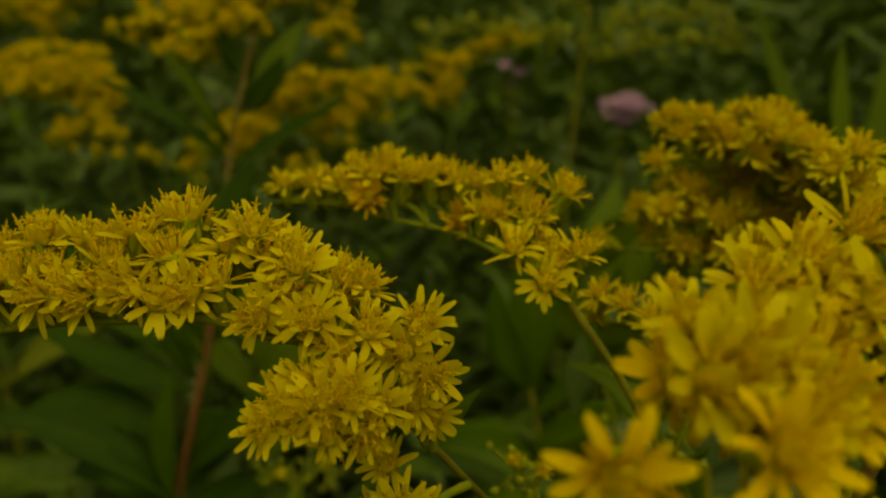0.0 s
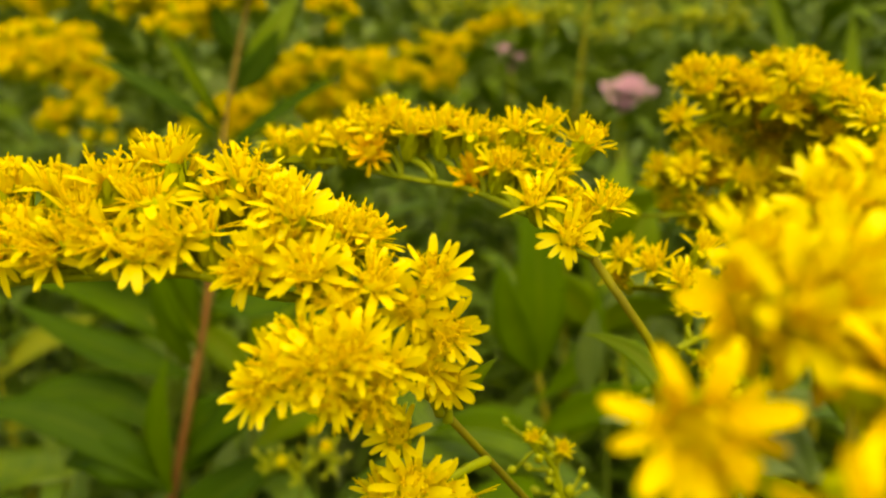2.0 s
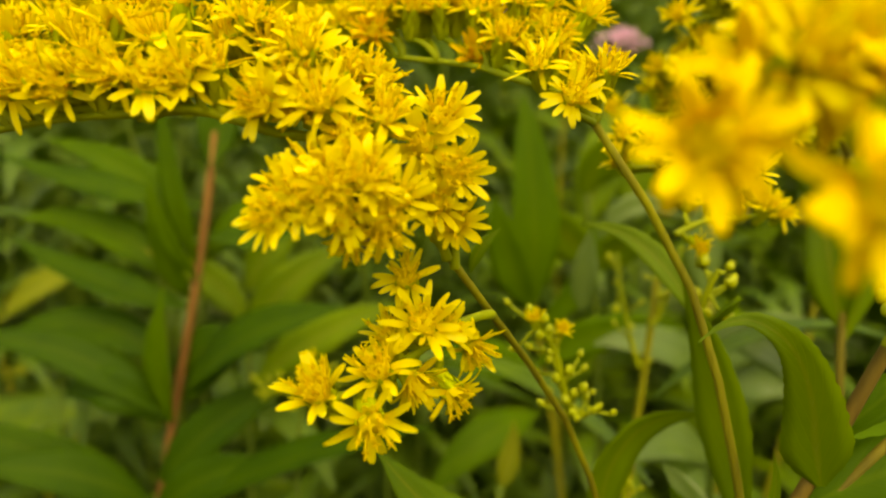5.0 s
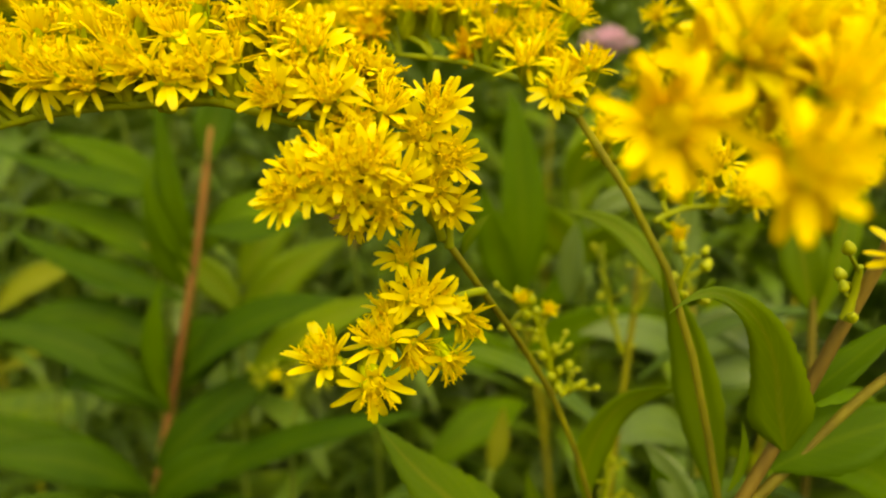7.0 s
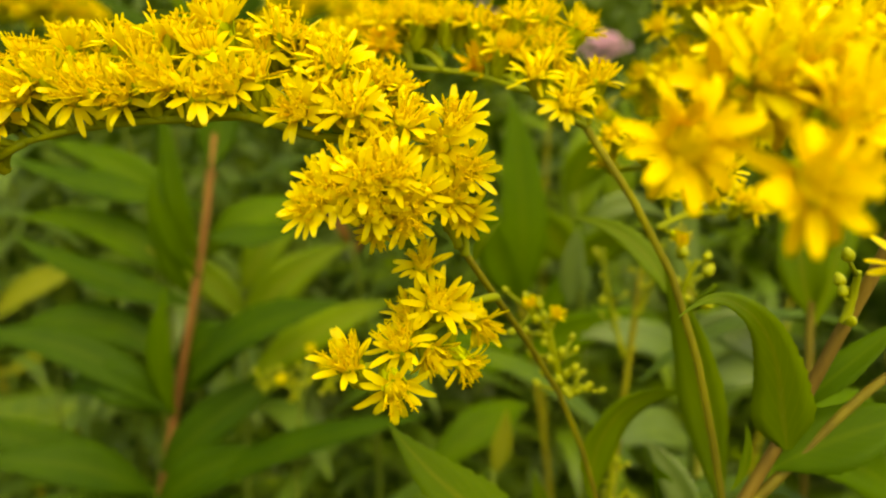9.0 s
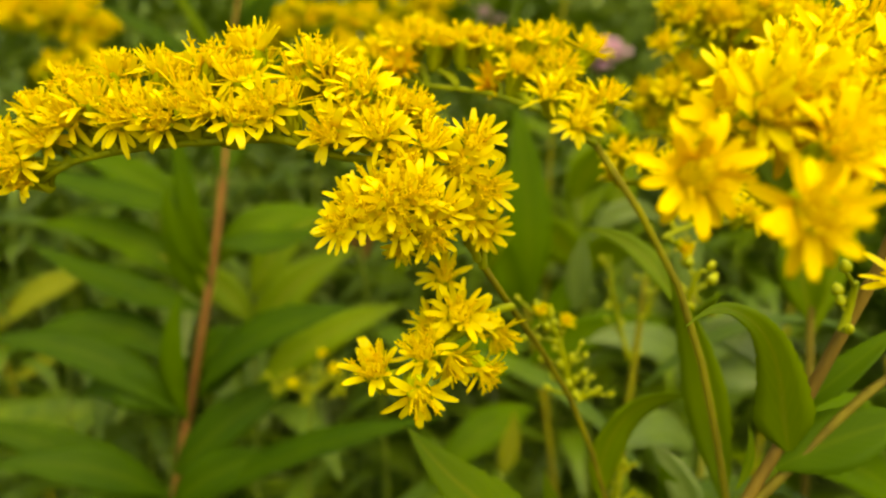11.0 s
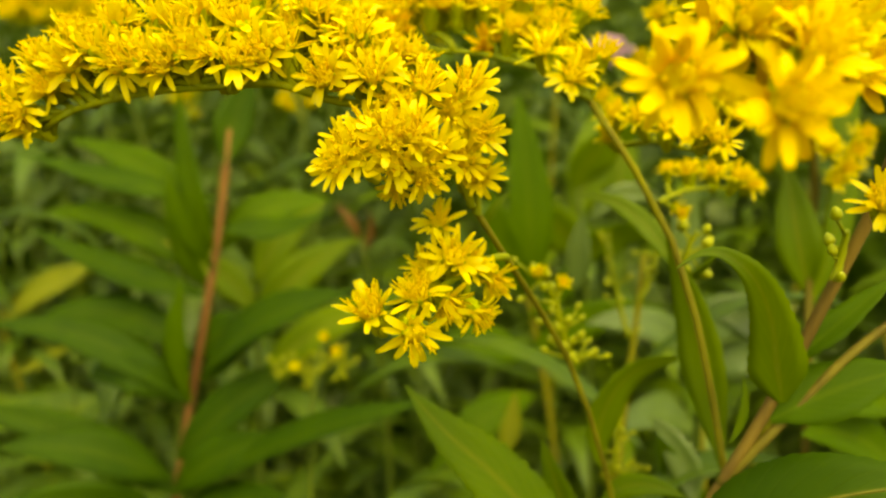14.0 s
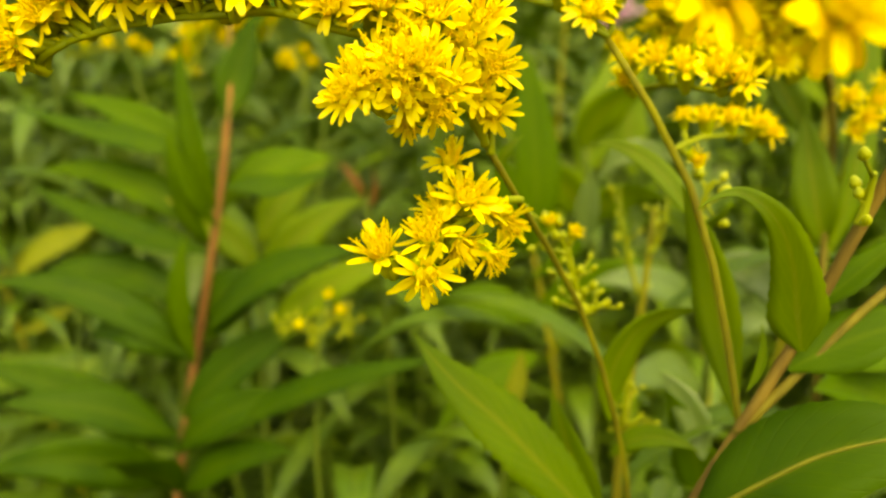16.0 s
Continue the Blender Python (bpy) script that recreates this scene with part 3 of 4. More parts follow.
# ---- the sturdy goldenrod close to the camera ----
plant = thing("goldenrod_plant", (0.02, 0.085, 0.0), "goldenrod with a thick reddish-brown stem and large yellow flower heads", "goldenrod", "goldenrods")
stem(plant, [(2.0, 8.5, -2.0), (2.0, 8.2, 50), (2.11, 5.72, 89.09), (2.55, 5.78, 89.89), (2.98, 5.83, 90.62), (3.29, 5.80, 91.44), (3.57, 5.60, 92.39), (3.74, 5.40, 93.37), (3.62, 5.21, 94.32)], 1.3, 0.58, WOODY)
raceme(plant, [(3.66, 5.30, 93.90), (2.90, 4.75, 93.95), (2.30, 4.40, 93.95), (1.60, 3.95, 93.85), (1.20, 3.60, 93.70)], [
    (*(1.27, 3.16, 93.98), 1.1), (*(1.52, 3.27, 94.07), 1.1), (*(1.71, 3.13, 93.90), 1.0),
    (*(1.74, 3.91, 94.30), 1.0), (*(2.06, 4.03, 94.44), 1.05), (*(2.11, 3.78, 94.20), 1.05), (*(2.38, 3.77, 94.24), 1.1), (*(2.59, 3.82, 93.97), 1.0),
    (*(2.50, 4.24, 94.59), 1.1), (*(2.77, 4.25, 94.67), 1.1), (*(1.28, 3.60, 94.15), 0.9), (*(2.86, 3.98, 94.33), 1.1)], petals=BROAD, front=0.95, up=0.35, fill=6)
raceme(plant, [(1.75, 4.15, 93.95), (1.35, 3.65, 93.85), (1.00, 3.20, 93.75)], [(*(0.76, 2.81, 93.66), 0.98)], petals=GOLDEN, r0=0.00028, r1=0.0002, front=0.9, up=0.3, mat=OLIVE, stalk=0.0002)
raceme(plant, [(2.10, 4.05, 94.00), (1.60, 3.35, 93.82), (1.27, 2.80, 93.66)], [(*(1.14, 2.42, 93.53), 0.95), (*(1.45, 2.80, 93.80), 0.95)], petals=GOLDEN, r0=0.00028, r1=0.0002, front=0.9, up=0.3, mat=OLIVE, stalk=0.0002)
raceme(plant, [(3.68, 5.40, 93.60), (2.80, 4.80, 93.80), (2.16, 4.35, 93.80), (1.70, 4.10, 93.80), (1.35, 3.95, 93.77)], [
    (*(1.18, 3.41, 93.92), 1.0), (*(1.36, 3.21, 93.92), 1.05), (*(1.46, 3.73, 94.02), 1.0), (*(1.63, 3.30, 93.85), 1.05), (*(1.94, 3.52, 93.96), 1.05),
    (*(2.02, 3.39, 93.78), 1.0), (*(1.93, 3.84, 94.06), 1.05), (*(1.90, 4.16, 94.20), 1.0),
    (*(2.31, 4.05, 94.15), 1.1), (*(2.42, 4.69, 94.38), 1.1)], petals=GOLDEN, front=1.0, up=0.25, fill=3)
raceme(plant, [(3.56, 4.13, 93.09), (3.07, 3.91, 92.88), (2.65, 3.72, 92.84)], [
    (*(2.47, 3.64, 92.94), 0.9), (*(2.63, 3.62, 92.86), 0.9), (*(2.85, 3.74, 93.03), 1.0)], front=0.6)
stem(plant, [(2.50, 5.77, 89.81), (3.12, 5.80, 90.49), (3.89, 5.85, 91.28), (4.64, 5.85, 91.81)], 0.58, 0.38, KHAKI, name="side_stem", n=30)
leaf(plant, [(3.06, 5.75, 90.70), (2.94, 5.68, 91.08), (2.78, 5.54, 91.56), (2.55, 5.38, 91.96), (2.25, 5.19, 92.23), (1.95, 5.03, 92.36), (1.56, 4.81, 92.27)], 0.55, (-0.35, -1, 0.1), widest=0.18, blunt=-0.15, teeth=0.06, wave=0.06, fold=0.15, rows=40, turn=(-0.3, -0.9, 0.5), mat=BRIGHT)
leaf(plant, [(2.57, 5.77, 90.27), (2.68, 5.75, 90.66), (2.64, 5.77, 90.99)], 0.09, (-0.4, -1, 0.2), rows=14, mat=LIT)
bud_branch(plant, [(3.37, 5.61, 91.97), (3.41, 5.58, 92.29), (3.39, 5.52, 92.47)], 4, 0.65)
leaf(plant, [(2.88, 6.60, 89.59), (2.77, 6.85, 90.44), (2.53, 6.95, 91.40), (2.22, 7.00, 92.17)], 0.48, (-0.6, -0.9, 0.1), widest=0.45, fold=0.15, mat=BRIGHT)
leaf(plant, [(2.02, 5.40, 89.10), (2.49, 5.10, 89.68), (2.90, 4.96, 90.02), (3.36, 4.79, 90.26), (4.02, 4.68, 90.34)], 1.0, (-0.15, -0.7, 0.9), fold=0.12, rows=40, teeth=0.025, rib=True)
# Two leaves darker than their neighbours: shade put into the colour.
leaf(plant, [(2.98, 5.80, 90.49), (3.45, 5.75, 90.77), (4.31, 5.69, 91.07)], 0.6, (0.0, -0.7, 0.8), mat=MID)
leaf(plant, [(3.15, 5.91, 91.00), (3.51, 5.88, 91.37), (4.21, 5.90, 91.97)], 0.3, (-0.3, -0.6, 1), mat=MID)

# ---- the goldenrod with a crowded top, further back on the same side ----
plant = thing("goldenrod_plant", (0.07, 0.14, 0.0), "goldenrod with a crowded domed yellow flower top", "goldenrod", "goldenrods")
stem(plant, [(7.0, 14.0, -2.0), (6.5, 13.0, 60), (5.57, 9.82, 90.45), (5.41, 10.10, 93.52), (5.06, 9.87, 93.88)], 1.1, 0.6, KHAKI)
loose_raceme(plant, [(5.06, 9.87, 93.88), (4.50, 9.77, 94.63), (3.85, 9.72, 94.99), (3.01, 9.61, 94.90)], 64, 1.05, spread=0.0024, lift=0.0024)
loose_raceme(plant, [(5.06, 9.87, 93.88), (4.77, 9.56, 94.56), (4.38, 9.43, 95.06), (3.94, 9.45, 95.19)], 42, 1.05, spread=0.0024, lift=0.0024)
loose_raceme(plant, [(5.06, 9.87, 93.88), (4.74, 8.95, 94.50), (4.60, 8.37, 94.74), (4.80, 7.95, 94.59)], 42, 1.05, spread=0.0024, lift=0.0024)
loose_raceme(plant, [(4.92, 9.84, 93.65), (4.07, 9.88, 93.94), (3.42, 9.82, 94.24), (2.89, 9.81, 94.15)], 36, 1.05, spread=0.0024, lift=0.0024)
loose_raceme(plant, [(4.92, 9.81, 93.50), (4.00, 9.81, 93.48), (3.35, 9.74, 93.71), (2.74, 9.74, 93.70)], 30, 1.05, spread=0.0024, lift=0.0024)
leaf(plant, [(5.60, 9.90, 90.79), (5.33, 9.92, 91.76), (5.15, 10.07, 92.85)], 0.7, (-0.3, -1, 0.1), mat=LIT)
leaf(plant, [(5.62, 9.86, 90.62), (5.85, 9.86, 91.59), (6.05, 10.13, 93.27), (6.11, 10.42, 95.00)], 0.6, (0.3, -1, 0.1), mat=LIT)
leaf(plant, [(5.72, 10.74, 92.29), (5.03, 10.92, 93.45), (4.44, 11.03, 94.32)], 0.5, (-0.3, -1, 0.4), mat=LIT)

raceme(plant, [(5.56, 9.90, 91.20), (5.75, 9.90, 92.00), (5.80, 9.90, 92.60), (5.85, 9.85, 93.00)], [
    (*(5.52, 9.60, 93.10), 0.8), (*(5.80, 9.55, 92.82), 0.85), (*(5.95, 9.60, 93.05), 0.85), (*(5.68, 9.60, 92.62), 0.7), (*(6.05, 9.65, 93.30), 0.8)], front=0.6, fine=False)

# ---- the tall brown-stemmed goldenrod on the far side ----
plant = thing("goldenrod_plant", (-0.08, 0.20, 0.0), "tall goldenrod with a brown stem and long narrow leaves", "goldenrod", "goldenrods")
stem(plant, [(-8.0, 20.0, -2.0), (-7.6, 19.0, 55), (-6.74, 15.28, 82.99), (-6.21, 15.87, 86.62), (-5.80, 16.16, 88.84), (-5.47, 16.50, 90.86), (-5.26, 17.03, 93.26)], 2.4, 0.95, RUSSET)
stem(plant, [(-5.26, 17.03, 93.22), (-5.51, 18.23, 94.52), (-5.25, 18.96, 96.95), (-4.92, 19.65, 99.10)], 0.75, 0.4, WOODY, name="upper_stem", n=30)
leaf(plant, [(-5.52, 16.33, 90.13), (-6.18, 16.64, 92.33), (-6.40, 17.12, 94.43)], 0.62, (-0.4, -1, 0.2), mat=MID)
leaf(plant, [(-5.54, 16.19, 89.95), (-6.08, 16.02, 90.92), (-6.47, 16.16, 92.42)], 0.45, (-0.5, -0.8, 0.5), mat=MID)
leaf(plant, [(-5.30, 16.74, 92.40), (-5.08, 17.12, 93.66), (-4.63, 17.45, 94.73)], 0.92, (0.4, -1, 0.2))
leaf(plant, [(-6.14, 15.68, 86.70), (-6.34, 15.60, 88.57), (-6.15, 15.79, 89.89)], 0.62, (-0.3, -1, 0.1), mat=MID)
leaf(plant, [(-5.86, 15.83, 87.37), (-3.82, 15.13, 89.10), (-2.00, 14.99, 89.66)], 1.16, (0.2, -0.6, 1))
leaf(plant, [(-5.91, 15.80, 87.23), (-4.90, 15.65, 88.07), (-4.14, 15.63, 88.56)], 0.73, (0.2, -0.6, 1))
leaf(plant, [(-6.32, 15.30, 84.51), (-2.96, 13.95, 86.71), (-0.12, 13.46, 87.65)], 0.98, (0.1, -0.5, 1))
leaf(plant, [(-6.18, 15.78, 86.66), (-8.62, 15.73, 88.40), (-10.85, 15.56, 88.73)], 0.98, (-0.1, -0.5, 1))
leaf(plant, [(-6.49, 15.39, 84.46), (-8.93, 15.05, 86.26), (-10.92, 14.69, 87.12)], 1.04, (-0.2, -0.7, 1))
leaf(plant, [(-5.73, 16.24, 89.24), (-8.49, 16.70, 89.99), (-10.26, 17.13, 90.77)], 0.92, (-0.2, -0.5, 1))
leaf(plant, [(-5.47, 16.50, 90.86), (-4.09, 16.96, 90.80), (-2.86, 17.21, 91.20)], 0.85, (0.2, -0.5, 1))
leaf(plant, [(-5.39, 16.65, 91.53), (-8.40, 17.26, 92.02), (-10.80, 17.78, 92.68)], 0.85, (-0.2, -0.5, 1))
leaf(plant, [(-6.62, 15.27, 83.45), (-7.10, 14.05, 84.78), (-7.50, 13.36, 85.31)], 1.10, (-0.2, -0.6, 1))
leaf(plant, [(-6.62, 15.27, 83.45), (-4.68, 14.04, 85.04), (-3.39, 13.30, 85.57)], 1.10, (0.2, -0.6, 1))
leaf(plant, [(-5.47, 18.50, 95.03), (-6.21, 18.26, 96.28), (-6.52, 18.40, 97.27)], 0.37, (-0.5, -0.8, 0.6))
leaf(plant, [(-5.58, 18.36, 94.73), (-7.27, 18.02, 95.96), (-8.70, 17.82, 96.66)], 0.49, (-0.3, -0.6, 1))
leaf(plant, [(-5.37, 18.82, 95.91), (-4.60, 18.71, 96.65), (-4.13, 18.62, 97.43)], 0.67, (0.5, -0.8, 0.4))
leaf(plant, [(-5.50, 18.42, 94.44), (-3.65, 18.37, 95.64), (-2.48, 18.26, 96.30)], 0.61, (0.3, -0.6, 1))
leaf(plant, [(-5.33, 19.04, 96.81), (-5.86, 19.10, 97.96), (-6.14, 19.09, 98.67)], 0.43, (-0.5, -0.8, 0.4))
# Of these leaves the lower ones are darker: shade put into the colour.
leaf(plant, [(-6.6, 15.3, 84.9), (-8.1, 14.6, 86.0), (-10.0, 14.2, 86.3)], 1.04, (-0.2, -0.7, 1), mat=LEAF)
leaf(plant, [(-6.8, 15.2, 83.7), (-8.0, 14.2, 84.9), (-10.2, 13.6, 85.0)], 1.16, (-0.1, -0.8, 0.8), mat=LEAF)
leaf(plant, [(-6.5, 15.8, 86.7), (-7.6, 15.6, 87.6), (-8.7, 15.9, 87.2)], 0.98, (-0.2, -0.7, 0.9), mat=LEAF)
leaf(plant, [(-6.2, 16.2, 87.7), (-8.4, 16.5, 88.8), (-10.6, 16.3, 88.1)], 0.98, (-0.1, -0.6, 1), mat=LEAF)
leaf(plant, [(-6.0, 16.8, 89.6), (-7.9, 17.2, 90.9), (-10.3, 17.6, 91.1)], 0.92, (-0.2, -0.7, 0.9), mat=MID)
leaf(plant, [(-5.7, 17.0, 90.8), (-7.7, 17.8, 92.3), (-9.8, 18.3, 93.0)], 0.92, (-0.2, -0.8, 0.8), mat=MID)
leaf(plant, [(-5.7, 17.0, 90.2), (-4.2, 17.6, 91.3), (-2.9, 18.0, 91.4)], 0.98, (0.3, -0.7, 0.9), mat=MID)
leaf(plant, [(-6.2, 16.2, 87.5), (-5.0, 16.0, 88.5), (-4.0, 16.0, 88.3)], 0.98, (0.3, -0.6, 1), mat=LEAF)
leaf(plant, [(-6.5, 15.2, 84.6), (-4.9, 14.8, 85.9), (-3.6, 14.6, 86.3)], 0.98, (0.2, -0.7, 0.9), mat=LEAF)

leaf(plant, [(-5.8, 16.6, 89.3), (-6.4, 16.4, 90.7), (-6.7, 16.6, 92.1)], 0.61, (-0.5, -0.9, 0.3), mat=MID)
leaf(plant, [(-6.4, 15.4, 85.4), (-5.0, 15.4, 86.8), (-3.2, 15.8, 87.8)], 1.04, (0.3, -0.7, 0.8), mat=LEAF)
leaf(plant, [(-5.67, 18.2, 95.22), (-6.21, 17.6, 96.47), (-6.77, 17.2, 97.38)], 0.28, (0.4, -1, 0.4), mat=BRIGHT)
leaf(plant, [(-5.18, 18.8, 96.19), (-4.39, 18.9, 97.28), (-3.71, 19.2, 98.47)], 0.62, (0.4, -1, 0.3), mat=BRIGHT)
loose_raceme(plant, [(-5.06, 19.55, 98.35), (-5.68, 19.51, 98.03), (-6.73, 19.43, 97.41), (-7.48, 19.38, 97.02)], 38, 1.05)
loose_raceme(plant, [(-4.95, 19.63, 98.95), (-5.45, 19.80, 98.68), (-6.12, 19.97, 98.48), (-7.74, 20.17, 98.40), (-8.66, 20.06, 97.60)], 42, 1.05)
loose_raceme(plant, [(-5.00, 19.84, 99.00), (-4.08, 19.84, 99.02), (-3.31, 19.78, 98.58), (-2.79, 19.63, 97.45)], 34, 1.05)
leaf(plant, [(-6.0, 16.7, 90.2), (-6.6, 16.6, 90.4), (-6.9, 16.6, 90.6)], 0.22, (-0.2, -1, 0.4), mat=LEAF_OLD, label="pale yellowish small leaf", rows=10)

# ---- goldenrods further back ----
FAR = "goldenrod in flower, out of focus among green leaves"


def far_goldenrod(root, stalk, branches, label=FAR):
    p = thing("goldenrod_plant", cm(root), label, "goldenrod", "goldenrods")
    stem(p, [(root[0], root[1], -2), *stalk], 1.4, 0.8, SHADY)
    for n, line in branches:
        loose_raceme(p, line, int(n * 3.0), 1.2)
    top = cm(stalk[-1])
    for k in range(12):
        z = top.z - 0.04 - 0.03 * k
        f = min(1.0, z / top.z)
        foot = Vector((root[0] / 100, root[1] / 100, z)).lerp(Vector((top.x, top.y, z)), f**3)
        a = 2.4 * k + random.random()
        out = Vector((math.cos(a), math.sin(a), 0))
        l = random.uniform(0.045, 0.08)
        leaf(p, [100 * foot, 100 * (foot + out * l * 0.5 + Vector((0, 0, 0.012))), 100 * (foot + out * l - Vector((0, 0, 0.006)))], random.uniform(0.8, 1.2), (0, 0, 1), mat=WEED, rows=12)
    return p


far_goldenrod((-14, 25, 0), [(-13, 24, 60), (-10.03, 22.62, 94.81), (-10.51, 22.60, 96.21)], [
    (26, [(-10.51, 22.60, 96.21), (-11.27, 22.43, 97.12), (-12.85, 22.42, 97.09), (-14.32, 21.91, 96.24)]), (12, [(-10.60, 22.58, 96.03), (-11.78, 22.33, 96.42), (-12.94, 21.91, 96.27)]),
    (7, [(-10.31, 22.66, 95.16), (-11.25, 22.58, 95.31), (-11.85, 22.32, 94.85)])])
far_goldenrod((-6, 27, 0), [(-6, 26, 60), (-7.03, 23.95, 93.57), (-6.68, 24.13, 94.90)], [
    (16, [(-6.68, 24.13, 94.90), (-5.94, 24.28, 95.96), (-4.81, 24.35, 96.56), (-3.58, 24.41, 96.97)]), (6, [(-6.68, 24.11, 94.71), (-7.45, 24.16, 95.07), (-8.40, 24.12, 94.77)]), (7, [(-6.68, 24.11, 94.71), (-6.11, 24.16, 95.11), (-5.80, 23.67, 95.20)])])
far_goldenrod((-3, 29, 0), [(-3, 28, 60), (-3.74, 24.96, 93.60), (-3.38, 25.17, 95.19)], [
    (12, [(-3.39, 25.27, 95.88), (-3.02, 25.39, 96.78), (-2.43, 25.43, 97.09), (-2.02, 25.36, 96.60)]), (13, [(-3.38, 25.17, 95.19), (-4.58, 25.20, 95.36), (-3.60, 25.28, 95.97), (-2.30, 25.30, 96.10)])])
far_goldenrod((-17, 34, 0), [(-17, 33, 60), (-17.37, 31.86, 99.61), (-17.65, 32.06, 101.08)], [(14, [(-17.62, 31.86, 99.61), (-18.14, 31.99, 100.57), (-19.36, 31.92, 100.06)]), (14, [(-17.62, 31.86, 99.61), (-16.42, 32.06, 101.11), (-15.19, 32.09, 101.38)])])
far_goldenrod((1, 36, 0), [(1, 35, 60), (0.31, 33.23, 95.15), (0.22, 33.69, 98.54)], [
    (14, [(0.24, 33.59, 97.76), (1.00, 33.76, 99.08), (1.78, 33.83, 99.62), (3.62, 32.86, 99.90)]), (12, [(0.26, 33.52, 97.24), (-0.04, 33.69, 98.53), (-1.10, 33.73, 98.77)]), (9, [(0.26, 33.48, 96.98), (-1.33, 33.55, 97.46), (-2.65, 33.58, 97.69)])])

far_goldenrod((-10, 30, 0), [(-10, 29, 60), (-9.27, 25.79, 91.07), (-9.16, 26.42, 93.90)], [
    (2.4, [(-9.16, 26.37, 93.70), (-10.30, 26.57, 94.40), (-11.58, 26.23, 94.57), (-13.52, 25.97, 94.06)]), (1.6, [(-9.16, 26.33, 93.49), (-8.44, 26.67, 95.12), (-7.61, 26.78, 95.73)])])
far_goldenrod((-5, 34, 0), [(-5, 33, 60), (-5.41, 28.70, 90.85), (-5.41, 29.31, 93.56)], [(2, [(-5.41, 29.31, 93.56), (-5.76, 29.42, 94.01), (-6.56, 29.47, 94.12)])])


# ---- budding goldenrods with green racemes ----
def budding(root, stalk, branches, size=0.75, mat=OLIVE, heads=()):
    p = thing("goldenrod_plant", cm(root), "goldenrod still in green bud with level side branches", "goldenrod", "goldenrods")
    stem(p, [(root[0], root[1], -2), *stalk], 1.2, 0.6, mat)
    for h in heads:
        head(p, cm(h), (random.uniform(-0.6, 0.6), -0.9, 0.6), 0.5)
    for n, line in branches:
        bud_branch(p, line, n, size, 0.0016 * max(1.0, size))
    for k in range(10):
        i = Vector(stalk[-1]).lerp(Vector(stalk[0]), 0.1 + 0.08 * k)
        a = 2.4 * k
        out = Vector((math.cos(a), math.sin(a), 0.1)) * random.uniform(3.5, 6.5)
        leaf(p, [i, i + out * 0.5 + Vector((0, 0, 1.0)), i + out], random.uniform(0.6, 0.95), (0, 0, 1), mat=WEED, rows=12)


budding((7, 32, 0), [(7, 31, 60), (5.21, 29.29, 95.92), (5.78, 30.00, 101.20)], [
    (68, [(5.72, 29.66, 98.68), (6.64, 29.72, 99.16), (8.94, 29.77, 99.56), (11.95, 29.76, 99.52)]), (68, [(5.75, 29.79, 99.60), (6.84, 29.88, 100.31), (9.38, 29.91, 100.60), (11.69, 29.88, 100.43)]),
    (60, [(5.66, 29.75, 99.37), (3.84, 29.83, 99.90), (1.53, 29.84, 99.96), (-1.00, 29.79, 99.55)]), (40, [(5.81, 29.94, 100.74), (4.73, 30.03, 101.41), (2.43, 30.00, 101.12)])], 1.5)
budding((5, 12.5, 0), [(4.6, 12.6, 70), (3.23, 11.46, 88.32), (3.36, 11.43, 90.04), (3.48, 11.57, 91.13)], [
    (8, [(3.21, 11.35, 89.65), (2.91, 11.38, 90.67), (2.78, 11.48, 91.55)]), (7, [(3.38, 11.40, 90.36), (3.60, 11.41, 90.86), (3.65, 11.51, 91.34)])])
budding((2.6, 13.5, 0), [(2.6, 13.2, 70), (2.23, 8.70, 87.29), (2.26, 8.73, 88.37), (2.36, 8.78, 89.05)], [
    (12, [(2.26, 8.73, 88.37), (2.30, 8.67, 89.01), (2.35, 8.76, 89.40)]), (6, [(2.25, 8.70, 88.21), (2.44, 8.66, 88.53), (2.54, 8.68, 88.65)])], 0.5)
budding((-1, 17, 0), [(-1, 16.5, 70), (-3.02, 14.30, 86.42), (-2.96, 14.57, 87.66), (-2.70, 14.79, 88.66)], [
    (20, [(-2.96, 14.52, 87.41), (-3.40, 14.64, 87.91), (-3.78, 14.63, 87.78)]), (20, [(-2.96, 14.57, 87.66), (-2.51, 14.67, 88.16), (-2.25, 14.55, 87.67)])], 0.6, SHADY, [(-2.7, 14.6, 88.7), (-2.45, 14.6, 88.35), (-3.4, 14.6, 88.0)])


# ---- leafy shoots ----
def shoot(root, stalk, leaves, label="leafy green goldenrod shoot without flowers", mat=LIT, stalk_mat=OLIVE):
    p = thing("goldenrod_shoot", cm(root), label, "goldenrod", "leafy shoots")
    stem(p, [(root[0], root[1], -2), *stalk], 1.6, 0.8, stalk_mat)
    for w, up, *pts in leaves:
        leaf(p, pts, w, up, mat=mat)


